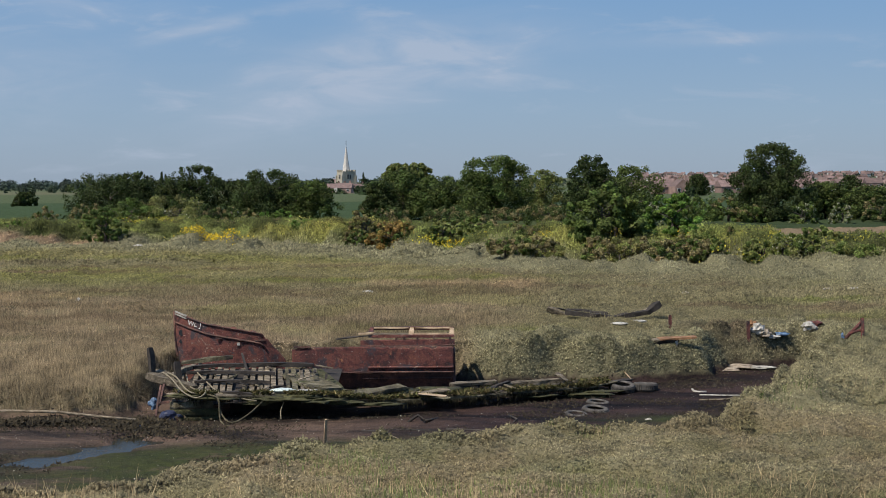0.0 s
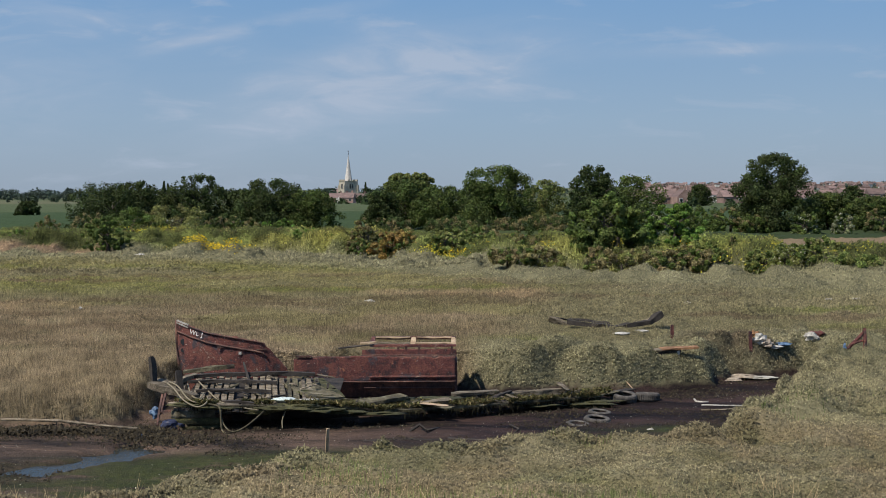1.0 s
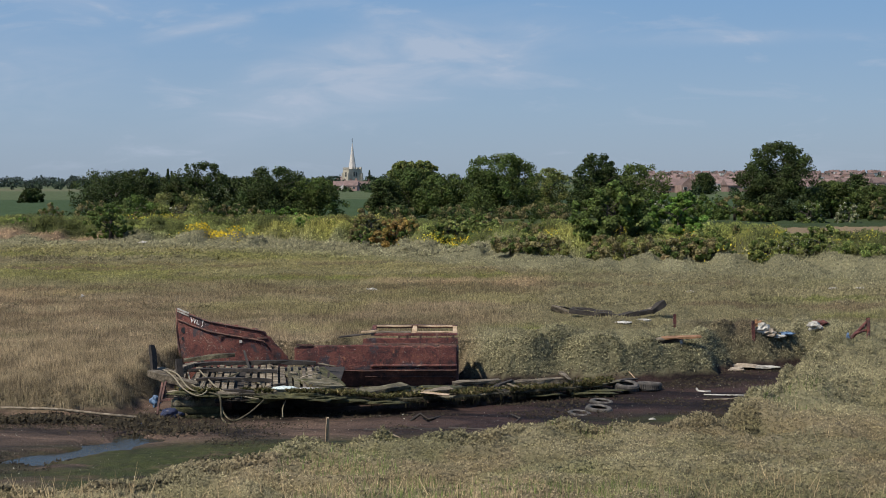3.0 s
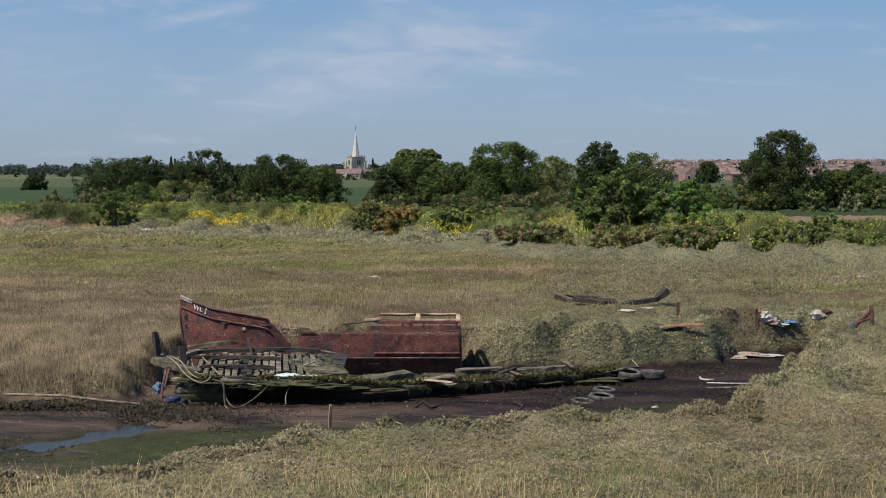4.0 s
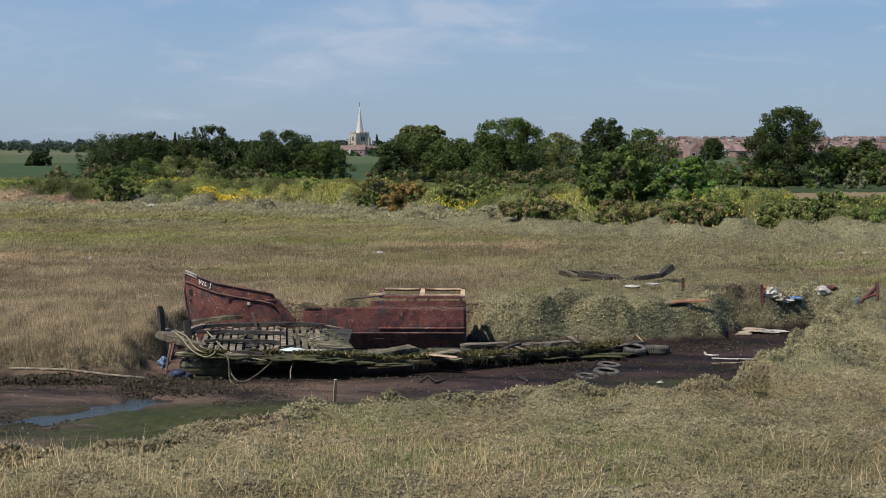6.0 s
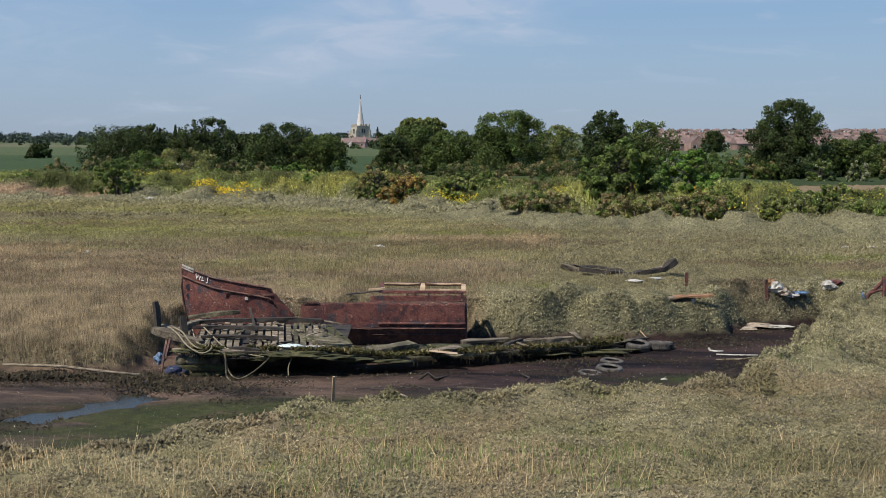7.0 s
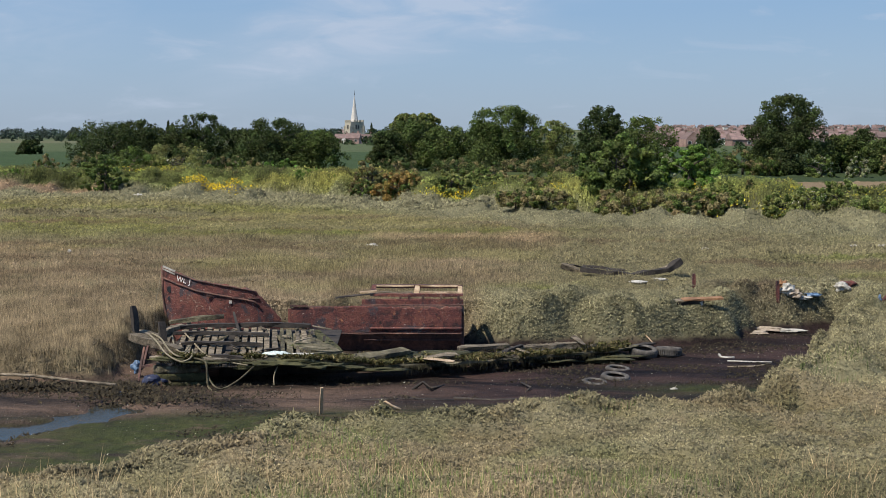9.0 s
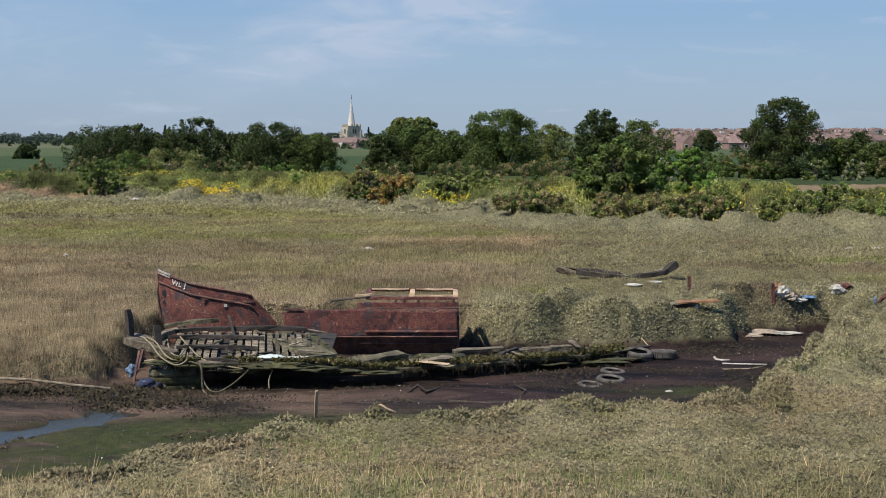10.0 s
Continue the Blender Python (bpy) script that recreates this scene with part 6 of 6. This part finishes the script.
for i, (nm, p, s, m, lab) in enumerate((
        ("cardboard_sheet", (7.57, 35.42, 0.1), (0.42, 0.3, 0.04), CARD, "sodden cardboard sheet on the mud"), ("cardboard_sheet", (8.04, 35.82, 0.12), (0.38, 0.28, 0.05), CARD, "sodden cardboard sheet on the mud"),
        ("cardboard_box", (8.03, 36.28, 0.12), (0.2, 0.14, 0.14), CARD, "torn cardboard box on the mud"), ("plastic_sheet", (8.56, 35.72, 0.1), (0.4, 0.25, 0.04), WHITE, "dirty plastic sheet on the mud"), ("cardboard_sheet", (7.3, 35.62, 0.12), (0.3, 0.22, 0.03), WHITE, "pale flattened carton on the mud"),
        ("wood_block", (6.59, 34.21, 0.05), (0.18, 0.08, 0.06), CARD, "short piece of sawn wood on the mud"),
        ("rubbish_sack", (8.65, 36.45, 0.91), (0.22, 0.2, 0.18), WHITE, "torn white rubbish sack in the marsh"), ("rubbish_sack", (8.85, 36.46, 0.82), (0.2, 0.2, 0.12), CARD, "torn brown rubbish sack in the marsh"), ("rag", (8.55, 36.54, 1.04), (0.12, 0.12, 0.15), ORANGE, "faded orange rag on the rubbish heap"),
        ("tarpaulin", (9.42, 36.79, 0.81), (0.22, 0.15, 0.06), BLUE, "crumpled blue tarpaulin in the marsh"), ("tarpaulin", (9.13, 36.57, 0.76), (0.22, 0.14, 0.05), WHITE, "crumpled white sheet in the marsh"),
        ("rubbish_sack", (10.31, 37.19, 0.92), (0.22, 0.2, 0.14), WHITE, "split sack of white rubbish in the marsh"), ("rag", (10.54, 37.43, 1.0), (0.22, 0.15, 0.1), RUST, "reddish cloth on split sack"), ("rag", (10.5, 34.65, 0.93), (0.05, 0.05, 0.1), BLUE, "blue cloth caught on rusty metal"),
        ("plastic_bag", (-3.43, 53.51, 0.68), (0.24, 0.2, 0.07), WHITE, "white plastic scrap in the marsh grass"), ("plastic_bag", (-14.56, 50.8, 0.58), (0.12, 0.1, 0.1), WHITE, "white plastic scrap in the marsh grass"),
        ("plastic_bag", (-22.57, 94.0, 0.63), (0.35, 0.3, 0.2), WHITE, "crumpled white bag at the foot of the wall"), ("bottle", (9.54, 52.73, 0.64), (0.14, 0.1, 0.06), WHITE, "pale plastic bottle in the marsh"), ("plastic_bag", (-23.58, 90.0, 0.6), (0.2, 0.2, 0.1), WHITE, "small white scrap at the foot of the wall"),
        ("board", (15.36, 52.46, 0.81), (0.3, 0.2, 0.05), WHITE, "pale driftwood board in the marsh"), ("board", (16.43, 52.52, 0.8), (0.5, 0.2, 0.05), WHITE, "pale driftwood board in the marsh"),
        ("stone", (4.31, 27.98, 0.02), (0.1, 0.08, 0.06), WHITE, "pale stone on the mud"), ("stone", (4.68, 27.95, 0.0), (0.12, 0.05, 0.02), WHITE, "pale flat stone on the mud"), 
        ("tub", (-6.14, 28.06, 0.15), (0.22, 0.18, 0.16), NAVY, "dark blue plastic tub jammed under the bow"), ("bag", (-6.57, 27.07, 0.1), (0.06, 0.06, 0.06), BLUE, "blue plastic scrap among weed"), ("bag", (-6.67, 28.95, 0.3), (0.1, 0.08, 0.12), BLUE, "pale blue plastic bag caught on the bow"))):
    crumpled(nm, p, s, m, lab, seed=i)


def bent_pipe(name, pts, r, mat, label, cat):
    bm = bmesh.new()
    o = Vector(pts[0])
    tube(bm, [Vector(p) - o for p in pts], [r] * len(pts), 8)
    ob = part(name, bm, mat, None, "", True)
    ob.location = o
    return tagged(ob, label, cat)


bent_pipe("pipe", ((6.04, 32.16, 0.06), (6.02, 31.86, 0.05), (6.12, 31.77, 0.05), (6.31, 31.77, 0.05)), 0.03, WHITE, "bent white plastic pipe on the mud", "pipe")
bent_pipe("pole", ((6.06, 31.34, 0.05), (6.54, 31.18, 0.06), (6.96, 30.92, 0.1)), 0.018, WHITE, "thin pale pole on the mud", "pole")
bent_pipe("pole", ((5.92, 30.65, 0.04), (6.55, 30.6, 0.06), (6.87, 30.64, 0.12)), 0.018, WOOD_GREY, "thin grey branch on the mud", "branch")
bent_pipe("cane", ((4.43, 33.6, 0.42), (4.56, 33.2, 0.27), (4.65, 32.9, 0.17)), 0.014, WOOD_PALE, "broken yellow cane leaning on the bank", "cane")
bent_pipe("board_rail", ((-9.92, 28.3, 0.26), (-8.58, 28.0, 0.28), (-7.51, 27.7, 0.22), (-6.71, 27.4, 0.21)), 0.03, WOOD_GREY, "long weathered rail lying along the creek bank", "rail")
bent_pipe("scrap_iron", ((10.47, 34.7, 0.85), (10.75, 34.75, 1.14), (11.01, 34.7, 1.42), (11.04, 34.68, 1.56), (11.07, 34.7, 1.14), (11.05, 34.72, 0.8)), 0.05, RUST, "bent rusty iron frame in the marsh", "scrap iron")
bent_pipe("scrap_iron", ((10.68, 34.7, 1.12), (10.9, 34.7, 1.2), (11.07, 34.7, 1.24)), 0.035, RUST, "rusty iron bar in the marsh", "scrap iron")
bent_pipe("driftwood", ((-1.51, 26.12, 0.06), (-1.33, 25.93, 0.2), (-1.22, 26.03, 0.1), (-1.05, 25.98, 0.04)), 0.025, WOOD_PALE, "pale twisted driftwood on the mud", "driftwood")
bent_pipe("driftwood", ((-0.08, 27.0, 0.05), (0.63, 26.85, 0.04), (1.58, 27.02, 0.04), (2.41, 26.93, 0.03)), 0.035, WOOD_DARK, "long dark timber sunk in the mud", "driftwood")
bent_pipe("driftwood", ((-1.84, 26.78, 0.04), (-0.91, 26.95, 0.04), (-0.08, 26.85, 0.03)), 0.035, WOOD_DARK, "long dark timber sunk in the mud", "driftwood")
bent_pipe("driftwood", ((-0.92, 27.91, 0.03), (-0.7, 28.14, 0.15), (-0.54, 27.72, 0.1), (-0.27, 28.38, 0.03)), 0.03, WOOD_DARK, "dark tangled branch on the mud", "driftwood")
bent_pipe("driftwood", ((1.31, 27.59, 0.03), (1.45, 27.77, 0.12), (1.29, 28.37, 0.1)), 0.02, WOOD_DARK, "dark twig on the mud", "driftwood")


def mud_litter():
    """Weed, shells and pebbles strewn over the mud."""
    n = 60000
    x, y = rng.uniform(-11, 9, n), rng.uniform(20.5, 35.5, n)
    d = creek_depth(x, y)
    clump = fbm(x * 0.55, y * 1.4, 0.9, 4)
    k = (d > 0.05) & (height(x, y) < 0.2) & (clump + 0.1 * rng.random(n) > 0.6)
    x, y = x[k], y[k]
    n = len(x)
    leaflets("seaweed", x, y, 0.01 + 0.02 * rng.random(n), 0.018 + 0.03 * rng.random(n), np.array([(0.03, 0.024, 0.016)]) * (0.5 + 1.6 * rng.random((n, 1))), "dark brown seaweed strewn on the mud", "seaweed")
    n = 2200
    x, y = rng.uniform(-11, 9, n), rng.uniform(21.5, 35.5, n)
    k = (creek_depth(x, y) > 0.2) & (height(x, y) < 0.15)
    x, y = x[k], y[k]
    n = len(x)
    leaflets("shells", x, y, 0.01 + 0.015 * rng.random(n), 0.012 + 0.018 * rng.random(n) ** 3, np.array([(0.4, 0.38, 0.34)]) * (0.5 + 0.8 * rng.random((n, 1))), "pale shells and pebbles on the mud", "shells", long=1.0)
    # weed on the foot of the left bank and round the bow
    for cx, cy, w, dd, n in ((-9.0, 27.7, 1.9, 0.28, 3600), (-6.6, 27.4, 0.5, 0.4, 2000), (-5.9, 26.6, 1.2, 0.4, 700)):
        x, y = cx + rng.normal(size=n) * w * 0.6, cy + rng.normal(size=n) * dd * 0.6
        leaflets("seaweed", x, y, 0.02 + 0.1 * rng.random(n), 0.03 + 0.04 * rng.random(n), np.array([(0.035, 0.028, 0.018)]) * (0.5 + 1.6 * rng.random((n, 1))), "dark seaweed heaped on the bank foot", "seaweed")


mud_litter()
